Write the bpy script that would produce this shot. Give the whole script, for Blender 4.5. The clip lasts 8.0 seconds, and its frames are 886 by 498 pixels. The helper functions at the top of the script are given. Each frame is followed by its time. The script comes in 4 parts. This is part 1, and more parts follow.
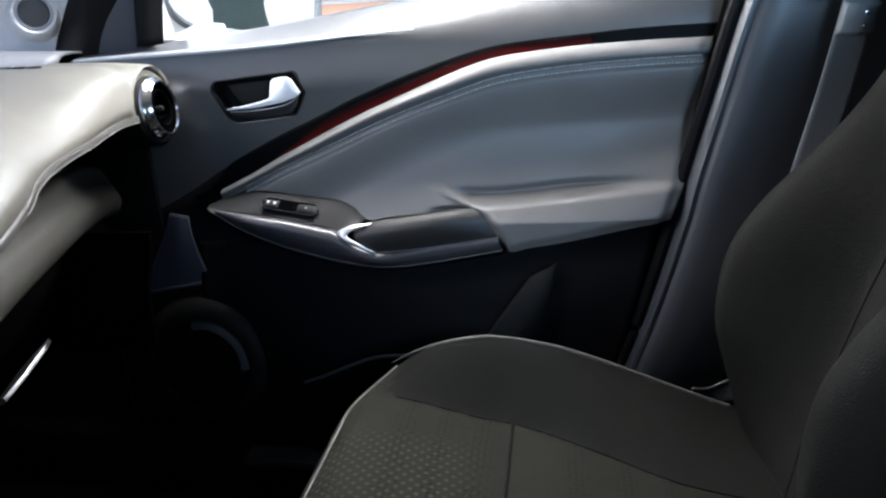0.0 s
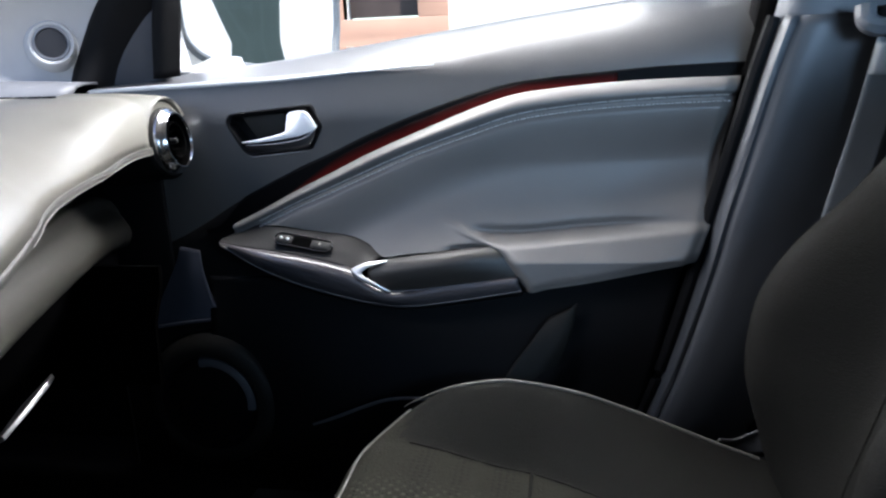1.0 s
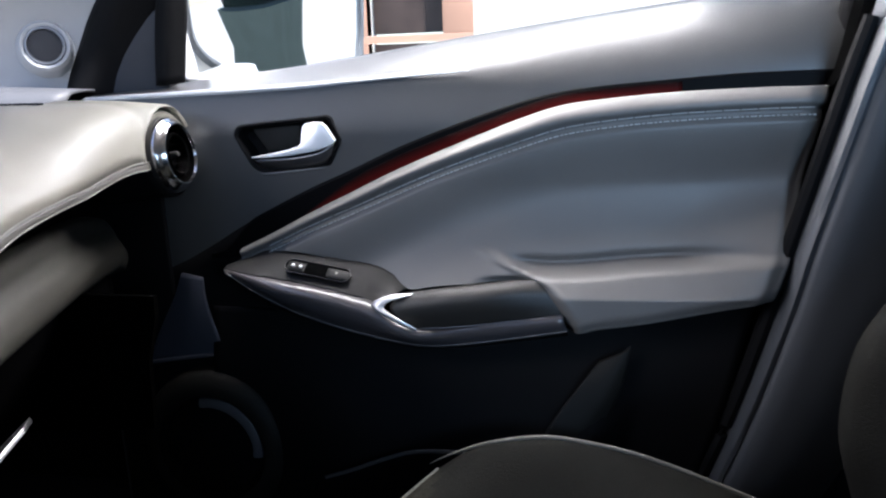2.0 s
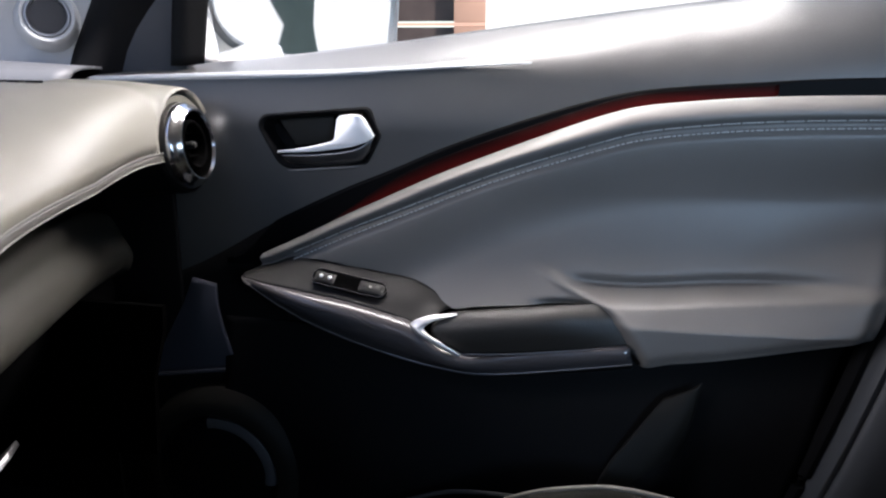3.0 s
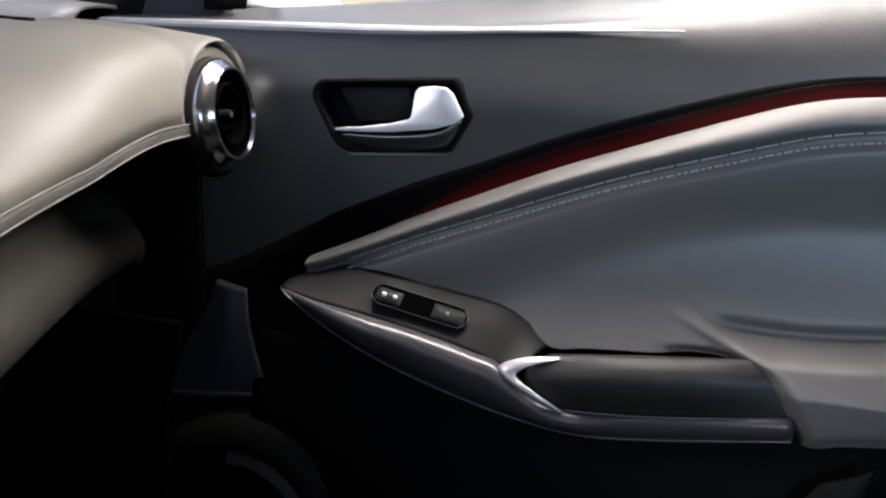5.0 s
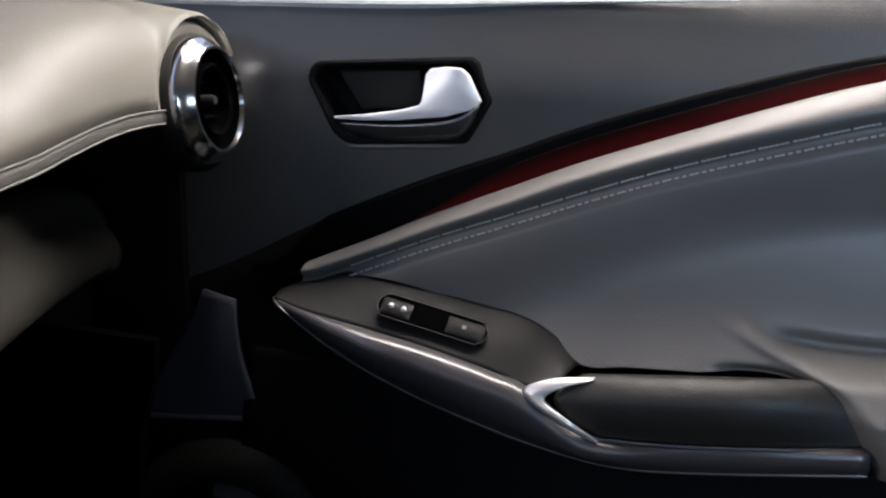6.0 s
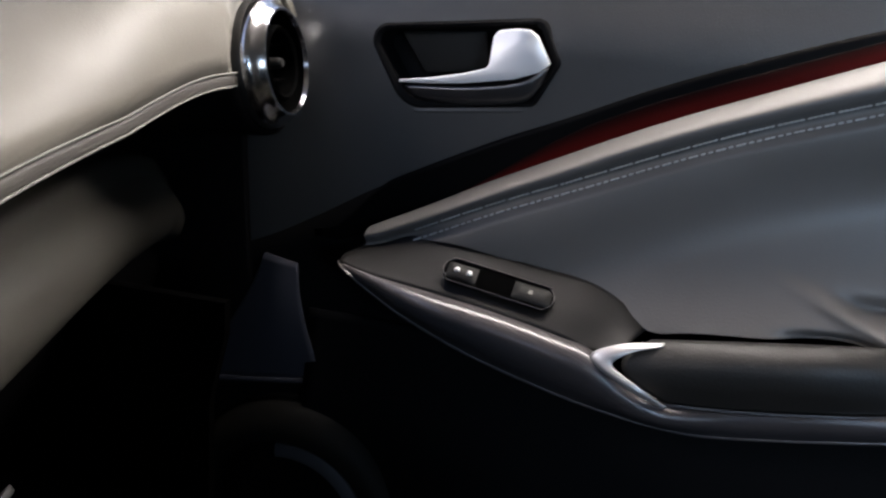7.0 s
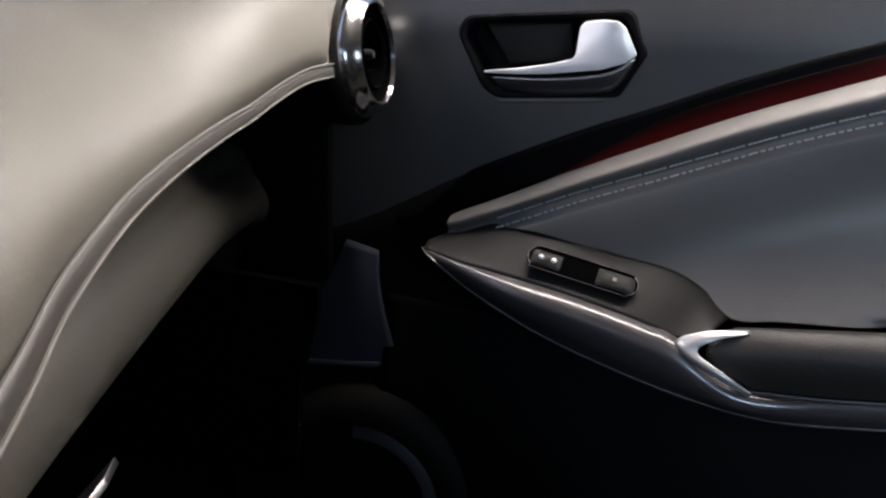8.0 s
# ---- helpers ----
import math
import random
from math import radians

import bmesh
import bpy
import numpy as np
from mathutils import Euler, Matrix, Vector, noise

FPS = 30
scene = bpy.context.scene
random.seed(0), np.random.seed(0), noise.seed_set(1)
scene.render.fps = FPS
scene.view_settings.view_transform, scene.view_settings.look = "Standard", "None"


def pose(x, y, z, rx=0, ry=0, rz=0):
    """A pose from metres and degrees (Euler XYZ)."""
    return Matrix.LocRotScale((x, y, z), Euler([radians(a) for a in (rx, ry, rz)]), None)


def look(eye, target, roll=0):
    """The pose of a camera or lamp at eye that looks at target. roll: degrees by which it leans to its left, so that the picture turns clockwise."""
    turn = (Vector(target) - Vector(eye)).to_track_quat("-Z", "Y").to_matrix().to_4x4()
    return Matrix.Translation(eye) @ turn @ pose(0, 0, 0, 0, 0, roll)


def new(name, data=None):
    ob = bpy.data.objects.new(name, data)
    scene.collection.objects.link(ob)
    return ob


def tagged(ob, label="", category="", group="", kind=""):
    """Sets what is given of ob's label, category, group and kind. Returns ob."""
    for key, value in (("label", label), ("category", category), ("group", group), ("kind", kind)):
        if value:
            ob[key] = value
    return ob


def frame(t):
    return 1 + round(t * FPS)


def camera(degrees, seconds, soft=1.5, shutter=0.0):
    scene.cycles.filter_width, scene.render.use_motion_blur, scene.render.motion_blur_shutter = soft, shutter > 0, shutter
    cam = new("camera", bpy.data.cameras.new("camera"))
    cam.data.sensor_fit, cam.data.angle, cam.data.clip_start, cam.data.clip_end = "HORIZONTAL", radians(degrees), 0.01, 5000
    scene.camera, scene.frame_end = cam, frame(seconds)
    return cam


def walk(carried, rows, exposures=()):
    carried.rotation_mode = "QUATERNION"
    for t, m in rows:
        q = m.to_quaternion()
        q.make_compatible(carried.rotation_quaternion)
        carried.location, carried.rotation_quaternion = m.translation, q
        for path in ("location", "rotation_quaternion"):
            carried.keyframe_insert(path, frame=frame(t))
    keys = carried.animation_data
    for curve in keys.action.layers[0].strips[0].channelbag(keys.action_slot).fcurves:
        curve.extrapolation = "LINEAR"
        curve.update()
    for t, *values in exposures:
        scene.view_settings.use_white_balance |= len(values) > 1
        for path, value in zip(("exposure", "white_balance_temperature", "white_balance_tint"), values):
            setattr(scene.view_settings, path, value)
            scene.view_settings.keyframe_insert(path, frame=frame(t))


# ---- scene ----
cam = camera(61.6, 8.0, soft=2.2, shutter=0.4)
# seconds, eye, target, roll
PATH = [
    (0, (0.1650, 0.0380, 1.1310), (-0.1460, 1.9140, 0.5110), -3.30),
    (0.5, (0.1610, 0.0300, 1.1280), (-0.1120, 1.9330, 0.5750), -2.80),
    (1, (0.1470, 0.0680, 1.1250), (-0.1860, 1.9690, 0.6010), -2.50),
    (1.5, (0.1220, 0.1300, 1.1040), (-0.2410, 2.0370, 0.6240), -2.20),
    (1.7, (0.1170, 0.1600, 1.1080), (-0.2608, 2.0650, 0.6309), -2.38),
    (2.8, (0.0400, 0.2900, 1.1020), (-0.3431, 2.1920, 0.6279), -0.40),
    (3, (0.0190, 0.3080, 1.1070), (-0.3530, 2.2080, 0.6070), 0.20),
    (3.5, (-0.0080, 0.3650, 1.1100), (-0.4060, 2.2510, 0.5770), 1.50),
    (4, (-0.0390, 0.4100, 1.0980), (-0.4650, 2.2860, 0.5520), 2.90),
    (4.5, (-0.0720, 0.4560, 1.0970), (-0.4920, 2.3250, 0.5230), 3.30),
    (4.7, (-0.0860, 0.4700, 1.1000), (-0.4854, 2.3370, 0.5165), 3.53),
    (5.8, (-0.1220, 0.5690, 1.0740), (-0.5329, 2.4320, 0.5030), 3.37),
    (6, (-0.1290, 0.5750, 1.0700), (-0.5370, 2.4490, 0.5010), 3.20),
    (6.5, (-0.1430, 0.5740, 1.0750), (-0.5650, 2.4310, 0.4660), 2.90),
    (7, (-0.1610, 0.5670, 1.0640), (-0.6230, 2.4010, 0.4140), 3.00),
    (7.5, (-0.1880, 0.5540, 1.0560), (-0.6840, 2.3670, 0.3730), 2.70),
    (8, (-0.1980, 0.5400, 1.0610), (-0.7410, 2.3450, 0.3930), 2.60),
]
walk(cam, [(t, look(eye, target, roll)) for t, eye, target, roll in PATH],
     exposures=[(0.0, 2.58, 5850, 12), (1.5, 2.55, 5850, 15), (3.5, 2.18, 6330, 18), (6.5, 1.88, 6480, 18), (8.0, 1.87, 6550, 18)])

# ---- daylight ----
world = bpy.data.worlds.new("daylight")
scene.world = world
world.use_nodes = True
wn = world.node_tree
sky = wn.nodes.new("ShaderNodeTexSky")
sky.sky_type, sky.sun_disc = "NISHITA", False
sky.sun_elevation, sky.sun_rotation = radians(57), radians(130)
bg = wn.nodes["Background"]
bg.inputs["Strength"].default_value = 0.06
wn.links.new(sky.outputs[0], bg.inputs["Color"])
sun = new("sun", bpy.data.lights.new("sun", "SUN"))
sun.data.energy, sun.data.angle, sun.data.color = 2.5, radians(3), (1.0, 0.95, 0.88)
sun.matrix_world = look((0, 0, 10), (-0.9 * 4, 0.75 * 4, 10 - 1.8 * 4))
tagged(sun, kind="structure")
# daylight falling through the windscreen's sloping opening
screen_light = new("windscreen_daylight", bpy.data.lights.new("windscreen_daylight", "AREA"))
screen_light.data.shape, screen_light.data.size, screen_light.data.size_y = "RECTANGLE", 0.85, 0.45
screen_light.data.energy, screen_light.data.color = 6.2, (1.0, 0.97, 0.93)
screen_light.data.spread = radians(125)
screen_light.matrix_world = look((-0.88, 0.18, 1.232), (-0.39, 0.1801, 0.362))
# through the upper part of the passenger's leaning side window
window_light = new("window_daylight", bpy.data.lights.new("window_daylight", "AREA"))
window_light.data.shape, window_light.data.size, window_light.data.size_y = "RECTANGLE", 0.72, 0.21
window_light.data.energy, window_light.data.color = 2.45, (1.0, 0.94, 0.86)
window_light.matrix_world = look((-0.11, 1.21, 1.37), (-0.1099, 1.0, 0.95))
# bluish sky light through the rear window on the driver's side
rear_light = new("rear_window_daylight", bpy.data.lights.new("rear_window_daylight", "AREA"))
rear_light.data.shape, rear_light.data.size, rear_light.data.size_y = "RECTANGLE", 0.80, 0.30
rear_light.data.energy, rear_light.data.color = 0.30, (0.50, 0.75, 1.0)
rear_light.data.spread = radians(40)
rear_light.matrix_world = look((1.02, -0.35, 1.25), (0.33, 1.15, 1.06))

# ---- materials ----
def material(name, color, rough=0.5, metal=0.0, vary=0.15, grain=0.0, grain_scale=900.0,
             stain=6.0, coat=0.0, spec=0.5, rough_vary=0.1, color2=None):
    m = bpy.data.materials.new(name)
    m.use_nodes = True
    nt = m.node_tree
    b = nt.nodes["Principled BSDF"]
    tc = nt.nodes.new("ShaderNodeTexCoord")
    big = nt.nodes.new("ShaderNodeTexNoise")
    big.inputs["Scale"].default_value, big.inputs["Detail"].default_value = stain, 6
    nt.links.new(tc.outputs["Object"], big.inputs["Vector"])
    ramp = nt.nodes.new("ShaderNodeValToRGB")
    lo = color2 or tuple(c * (1 - vary) for c in color)
    ramp.color_ramp.elements[0].position, ramp.color_ramp.elements[1].position = 0.35, 0.65
    ramp.color_ramp.elements[0].color = (*lo, 1)
    ramp.color_ramp.elements[1].color = (*color, 1)
    nt.links.new(big.outputs["Fac"], ramp.inputs["Fac"])
    nt.links.new(ramp.outputs["Color"], b.inputs["Base Color"])
    rr = nt.nodes.new("ShaderNodeMapRange")
    rr.inputs["To Min"].default_value = max(0.02, rough - rough_vary)
    rr.inputs["To Max"].default_value = min(1.0, rough + rough_vary)
    nt.links.new(big.outputs["Fac"], rr.inputs["Value"])
    nt.links.new(rr.outputs[0], b.inputs["Roughness"])
    b.inputs["Metallic"].default_value = metal
    b.inputs["Specular IOR Level"].default_value = spec
    b.inputs["Coat Weight"].default_value = coat
    b.inputs["Coat Roughness"].default_value = 0.05
    if grain:
        g = nt.nodes.new("ShaderNodeTexVoronoi")
        g.inputs["Scale"].default_value = grain_scale
        nt.links.new(tc.outputs["Object"], g.inputs["Vector"])
        bump = nt.nodes.new("ShaderNodeBump")
        bump.inputs["Strength"].default_value, bump.inputs["Distance"].default_value = grain, 0.0006
        nt.links.new(g.outputs["Distance"], bump.inputs["Height"])
        nt.links.new(bump.outputs["Normal"], b.inputs["Normal"])
    return m


def weave(name, color, dark, scale=420.0, rough=0.85, dots=None):
    """Woven cloth: crossed waves drive colour and relief."""
    m = material(name, color, rough, vary=0.2, spec=0.12)
    nt = m.node_tree
    b = nt.nodes["Principled BSDF"]
    tc = nt.nodes.new("ShaderNodeTexCoord")
    vor = nt.nodes.new("ShaderNodeTexVoronoi")
    vor.inputs["Scale"].default_value = scale
    nt.links.new(tc.outputs["Object"], vor.inputs["Vector"])
    bump = nt.nodes.new("ShaderNodeBump")
    bump.inputs["Strength"].default_value, bump.inputs["Distance"].default_value = 0.5, 0.001
    nt.links.new(vor.outputs["Distance"], bump.inputs["Height"])
    nt.links.new(bump.outputs["Normal"], b.inputs["Normal"])
    # small dark pits in rows
    pits = nt.nodes.new("ShaderNodeTexVoronoi")
    pits.inputs["Scale"].default_value, pits.inputs["Randomness"].default_value = scale * 0.30, 0.2
    nt.links.new(tc.outputs["Object"], pits.inputs["Vector"])
    pit = nt.nodes.new("ShaderNodeMapRange")
    pit.inputs["From Min"].default_value, pit.inputs["From Max"].default_value = 0.18, 0.34
    nt.links.new(pits.outputs["Distance"], pit.inputs["Value"])
    mix = nt.nodes.new("ShaderNodeMix")
    mix.data_type = "RGBA"
    mix.inputs[6].default_value = (*dark, 1)
    nt.links.new(pit.outputs[0], mix.inputs[0])
    old = b.inputs["Base Color"].links[0].from_socket
    nt.links.new(old, mix.inputs[7])
    nt.links.new(mix.outputs[2], b.inputs["Base Color"])
    if dots:
        # pale embroidered dots in diagonal rows on the front of the cushion
        grid = nt.nodes.new("ShaderNodeMapping")
        grid.inputs["Rotation"].default_value = (0, 0, radians(40))
        grid.inputs["Scale"].default_value = (88, 88, 0)
        nt.links.new(tc.outputs["Object"], grid.inputs["Vector"])
        cell = nt.nodes.new("ShaderNodeTexVoronoi")
        cell.inputs["Scale"].default_value, cell.inputs["Randomness"].default_value = 1.0, 0.06
        nt.links.new(grid.outputs[0], cell.inputs["Vector"])
        disc = nt.nodes.new("ShaderNodeMapRange")
        for key, value in (("From Min", 0.30), ("From Max", 0.16), ("To Min", 0.0), ("To Max", 0.8)):
            disc.inputs[key].default_value = value
        nt.links.new(cell.outputs["Distance"], disc.inputs["Value"])
        axes = nt.nodes.new("ShaderNodeSeparateXYZ")
        nt.links.new(tc.outputs["Object"], axes.inputs[0])
        field = disc.outputs[0]
        for axis, lo, hi in DOT_FIELD:
            edge = nt.nodes.new("ShaderNodeMapRange")
            edge.inputs["From Min"].default_value, edge.inputs["From Max"].default_value = lo, hi
            nt.links.new(axes.outputs[axis], edge.inputs["Value"])
            both = nt.nodes.new("ShaderNodeMath")
            both.operation = "MULTIPLY"
            nt.links.new(field, both.inputs[0])
            nt.links.new(edge.outputs[0], both.inputs[1])
            field = both.outputs[0]
        top = nt.nodes.new("ShaderNodeMix")
        top.data_type = "RGBA"
        nt.links.new(field, top.inputs[0])
        nt.links.new(mix.outputs[2], top.inputs[6])
        top.inputs[7].default_value = (*dots, 1)
        nt.links.new(top.outputs[2], b.inputs["Base Color"])
    return m


# seat coordinates between which the embroidered dots fade in: axis, from, to
DOT_FIELD = [("Y", 0.060, 0.015), ("X", -0.065, -0.115)]
M_LOWER = material("charcoal_plastic", (0.013, 0.013, 0.012), 0.6, spec=0.25, grain=0.25)
M_PLASTIC = material("grey_door_plastic", (0.056, 0.056, 0.056), 0.38, spec=0.6, grain=0.10, grain_scale=700)
M_DARK = material("black_plastic", (0.0045, 0.0045, 0.005), 0.7, spec=0.1, grain=0.3, grain_scale=700)
M_LEATHER = material("grey_leatherette", (0.122, 0.115, 0.107), 0.49, spec=0.65, grain=0.12, grain_scale=500)
M_PAD = material("dark_armrest_leather", (0.0135, 0.0125, 0.0108), 0.5, grain=0.2, grain_scale=500)
M_CREAM = material("pale_grey_leatherette", (0.158, 0.151, 0.129), 0.5, grain=0.07, grain_scale=520, vary=0.08)
M_GLOVE = material("pale_grey_plastic", (0.058, 0.055, 0.046), 0.55, grain=0.10, grain_scale=700, vary=0.1)
M_GLOSS = material("gloss_dark_trim", (0.058, 0.053, 0.055), 0.30, coat=0.7, spec=0.6, vary=0.05, rough_vary=0.0)
M_BEAD = material("polished_dark_edge", (0.13, 0.12, 0.115), 0.25, coat=0.6, spec=0.7, rough_vary=0.05)
M_PLATE = material("satin_dark_plate", (0.0095, 0.0090, 0.0086), 0.5, spec=0.25)
M_DARKMETAL = material("dark_satin_metal", (0.16, 0.16, 0.165), 0.3, metal=0.9)
M_BLACKGLOSS = material("gloss_black", (0.0025, 0.0025, 0.0028), 0.5, spec=0.05, rough_vary=0.05)
# the trim red in falling steps: painted shade for the strip's upper edge
M_REDSHADE = [material("shaded_red_trim", tuple(c * k for c in (0.064, 0.0042, 0.003)), 0.55, vary=0.3, spec=0.05) for k in (0.88, 0.76, 0.64, 0.52, 0.41, 0.30, 0.20, 0.11, 0.05)]
M_PIT = material("deep_black", (0.002, 0.002, 0.002), 0.9, spec=0.0)
M_RED = material("dark_red_trim", (0.064, 0.0042, 0.003), 0.55, vary=0.3, spec=0.05)
M_CHROME = material("satin_chrome", (0.78, 0.78, 0.80), 0.16, metal=1.0, vary=0.05, rough_vary=0.05)
M_ACCENT = material("satin_chrome_accent", (0.55, 0.55, 0.56), 0.34, metal=0.6, vary=0.05, rough_vary=0.08)
M_VENT = material("bright_chrome", (0.70, 0.70, 0.72), 0.17, metal=1.0, vary=0.05, rough_vary=0.04)
M_LEVER = material("satin_silver_paint", (0.86, 0.86, 0.87), 0.30, metal=0.2, vary=0.03, rough_vary=0.05)
M_SATIN = material("satin_silver", (0.40, 0.40, 0.41), 0.42, metal=1.0, vary=0.06, rough_vary=0.06)
M_THREAD = material("pale_thread", (0.50, 0.50, 0.49), 0.8)
M_SEAT = weave("grey_seat_cloth", (0.0140, 0.0133, 0.0094), (0.0045, 0.0042, 0.0032), dots=(0.040, 0.039, 0.030))
M_SEATSIDE = weave("dark_seat_cloth", (0.0054, 0.0053, 0.0042), (0.0036, 0.0035, 0.0028), scale=700)
M_PIPING = material("pale_piping", (0.17, 0.165, 0.15), 0.6)
# for the piping and for the sheen drawn along the cushion's front
M_PIPESHEEN = material("grey_piping_and_sheen", (0.085, 0.082, 0.072), 0.7)
M_CARPET = material("black_carpet", (0.006, 0.006, 0.006), 0.95, spec=0.05, grain=1.0, grain_scale=300)
M_PILLAR = material("grey_pillar_plastic", (0.10, 0.105, 0.115), 0.5, grain=0.12, grain_scale=700)
M_APILLAR = material("light_pillar_plastic", (0.46, 0.48, 0.50), 0.5, grain=0.2, grain_scale=700)
# the pad's leatherette at a third of its colour, as shade
M_EDGE = material("shaded_pad_leatherette", (0.052, 0.049, 0.043), 0.5, grain=0.05, grain_scale=520)
M_POCKET = material("dark_warm_plastic", (0.0115, 0.0112, 0.0095), 0.6, spec=0.2, grain=0.2, grain_scale=700)
M_KICK = material("bluish_kick_plastic", (0.050, 0.054, 0.070), 0.6, spec=0.3, grain=0.12, grain_scale=700)
# M_PILLAR at two thirds: shade low on the pillar put into the colour
M_PILLARLOW = material("shaded_pillar_plastic", (0.066, 0.070, 0.077), 0.48, grain=0.12, grain_scale=700)
M_SAIL = material("grey_sail_plastic", (0.055, 0.057, 0.063), 0.75, spec=0.2, grain=0.12, grain_scale=700)
M_WEB = material("grey_webbing", (0.17, 0.185, 0.195), 0.6, grain=0.6, grain_scale=900)
M_HEAD = material("grey_headlining", (0.15, 0.138, 0.118), 0.95, grain=0.5, grain_scale=600)
M_PAINT = material("white_car_paint", (0.72, 0.72, 0.72), 0.3, coat=0.8, vary=0.03)
M_RENDER = material("pale_wall_render", (0.72, 0.69, 0.64), 0.9, grain=0.5, grain_scale=60, stain=1.2)
M_ORANGE = material("orange_painted_frame", (0.42, 0.24, 0.165), 0.7, stain=2.0)
M_PAVING = material("grey_paving", (0.30, 0.29, 0.27), 0.9, grain=0.6, grain_scale=40, stain=0.8)


def glass(name, tint, rough=0.0):
    m = bpy.data.materials.new(name)
    m.use_nodes = True
    b = m.node_tree.nodes["Principled BSDF"]
    b.inputs["Base Color"].default_value = (*tint, 1)
    b.inputs["Roughness"].default_value = rough
    b.inputs["Transmission Weight"].default_value = 1.0
    b.inputs["IOR"].default_value = 1.12
    return m


M_GLASS = glass("window_glass", (0.93, 0.97, 0.95))
M_BROWN = material("brown_glazing", (0.060, 0.042, 0.036), 0.4, spec=0.3, vary=0.4, stain=3.0)
M_TINT = material("dark_green_glass", (0.016, 0.026, 0.024), 0.6, spec=0.0)
M_FLANK = material("grey_green_car_paint", (0.085, 0.115, 0.11), 0.6, spec=0.0)
M_MIRROR = material("mirror_silver", (0.92, 0.93, 0.93), 0.02, metal=1.0, vary=0.01, rough_vary=0.0)



# ---- building helpers ----
ORIGIN = {}


def thing(name, base, label, category, group="", kind=""):
    ob = new(name)
    ob.location = base
    ob.empty_display_size = 0.05
    ORIGIN[ob.name] = Vector(base)
    return tagged(ob, label, category, group, kind)


def part(name, bm, mat, parent=None, label="", smooth=True, thick=0.0, angle=40):
    """Links a bmesh, given in world metres, as one mesh object under parent."""
    o = ORIGIN[parent.name] if parent else Vector((0, 0, 0))
    bmesh.ops.translate(bm, verts=bm.verts, vec=-o)
    me = bpy.data.meshes.new(name)
    bm.to_mesh(me)
    bm.free()
    me.materials.append(mat)
    if smooth:
        me.shade_smooth()
        me.set_sharp_from_angle(angle=radians(angle))
    ob = new(name, me)
    if parent:
        ob.parent = parent
    ORIGIN[ob.name] = o
    if thick:
        s = ob.modifiers.new("thickness", "SOLIDIFY")
        s.thickness, s.offset = thick, 0.0
    if label:
        ob["label"] = label
    return ob


def spline(points, n):
    """n points along a Catmull-Rom curve through points, evenly by chord length."""
    p = [Vector(q) for q in points]
    if len(p) == 2:
        return [p[0].lerp(p[1], i / (n - 1)) for i in range(n)]
    p = [p[0] * 2 - p[1]] + p + [p[-1] * 2 - p[-2]]
    fine = []
    for i in range(1, len(p) - 2):
        a, b, c, d = p[i - 1:i + 3]
        for k in range(16):
            t = k / 16
            fine.append(0.5 * (2 * b + (c - a) * t + (2 * a - 5 * b + 4 * c - d) * t * t
                               + (3 * b - a - 3 * c + d) * t ** 3))
    fine.append(p[-2])
    run = [0.0]
    for a, b in zip(fine, fine[1:]):
        run.append(run[-1] + (b - a).length)
    out, j = [], 0
    for i in range(n):
        s = run[-1] * i / (n - 1)
        while j < len(run) - 2 and run[j + 1] < s:
            j += 1
        f = (s - run[j]) / max(1e-9, run[j + 1] - run[j])
        out.append(fine[j].lerp(fine[j + 1], min(1, f)))
    return out


def sheet(rows, closed=False):
    """A mesh from rows of equally many points."""
    bm = bmesh.new()
    vs = [[bm.verts.new(p) for p in r] for r in rows]
    for a, b in zip(vs, vs[1:]):
        n = len(a)
        for i in range(n if closed else n - 1):
            k = (i + 1) % n
            bm.faces.new((a[i], a[k], b[k], b[i]))
    bmesh.ops.recalc_face_normals(bm, faces=bm.faces)
    return bm


def loft(curves, n=60, m=24):
    """A smooth sheet through curves, each a short list of points."""
    lines = [spline(c, n) for c in curves]
    cols = [spline([l[i] for l in lines], m) for i in range(n)]
    return sheet(cols)


def tube(points, r, n=40, sides=8, smoothline=True, taper=None):
    pts = spline(points, n) if smoothline else [Vector(p) for p in points]
    rows, up = [], Vector((0, 0, 1))
    for i, p in enumerate(pts):
        t = (pts[min(i + 1, len(pts) - 1)] - pts[max(i - 1, 0)]).normalized()
        a = t.cross(up if abs(t.z) < 0.95 else Vector((1, 0, 0))).normalized()
        b = t.cross(a)
        rad = r * (taper(i / (len(pts) - 1)) if taper else 1)
        rows.append([p + (a * math.cos(k * 2 * math.pi / sides) + b * math.sin(k * 2 * math.pi / sides)) * rad
                     for k in range(sides)])
    bm = sheet(rows, closed=True)
    for r_ in (rows[0], rows[-1]):
        bm.faces.new([bm.verts.new(q) for q in r_])
    bmesh.ops.remove_doubles(bm, verts=bm.verts, dist=1e-6)
    bmesh.ops.recalc_face_normals(bm, faces=bm.faces)
    return bm


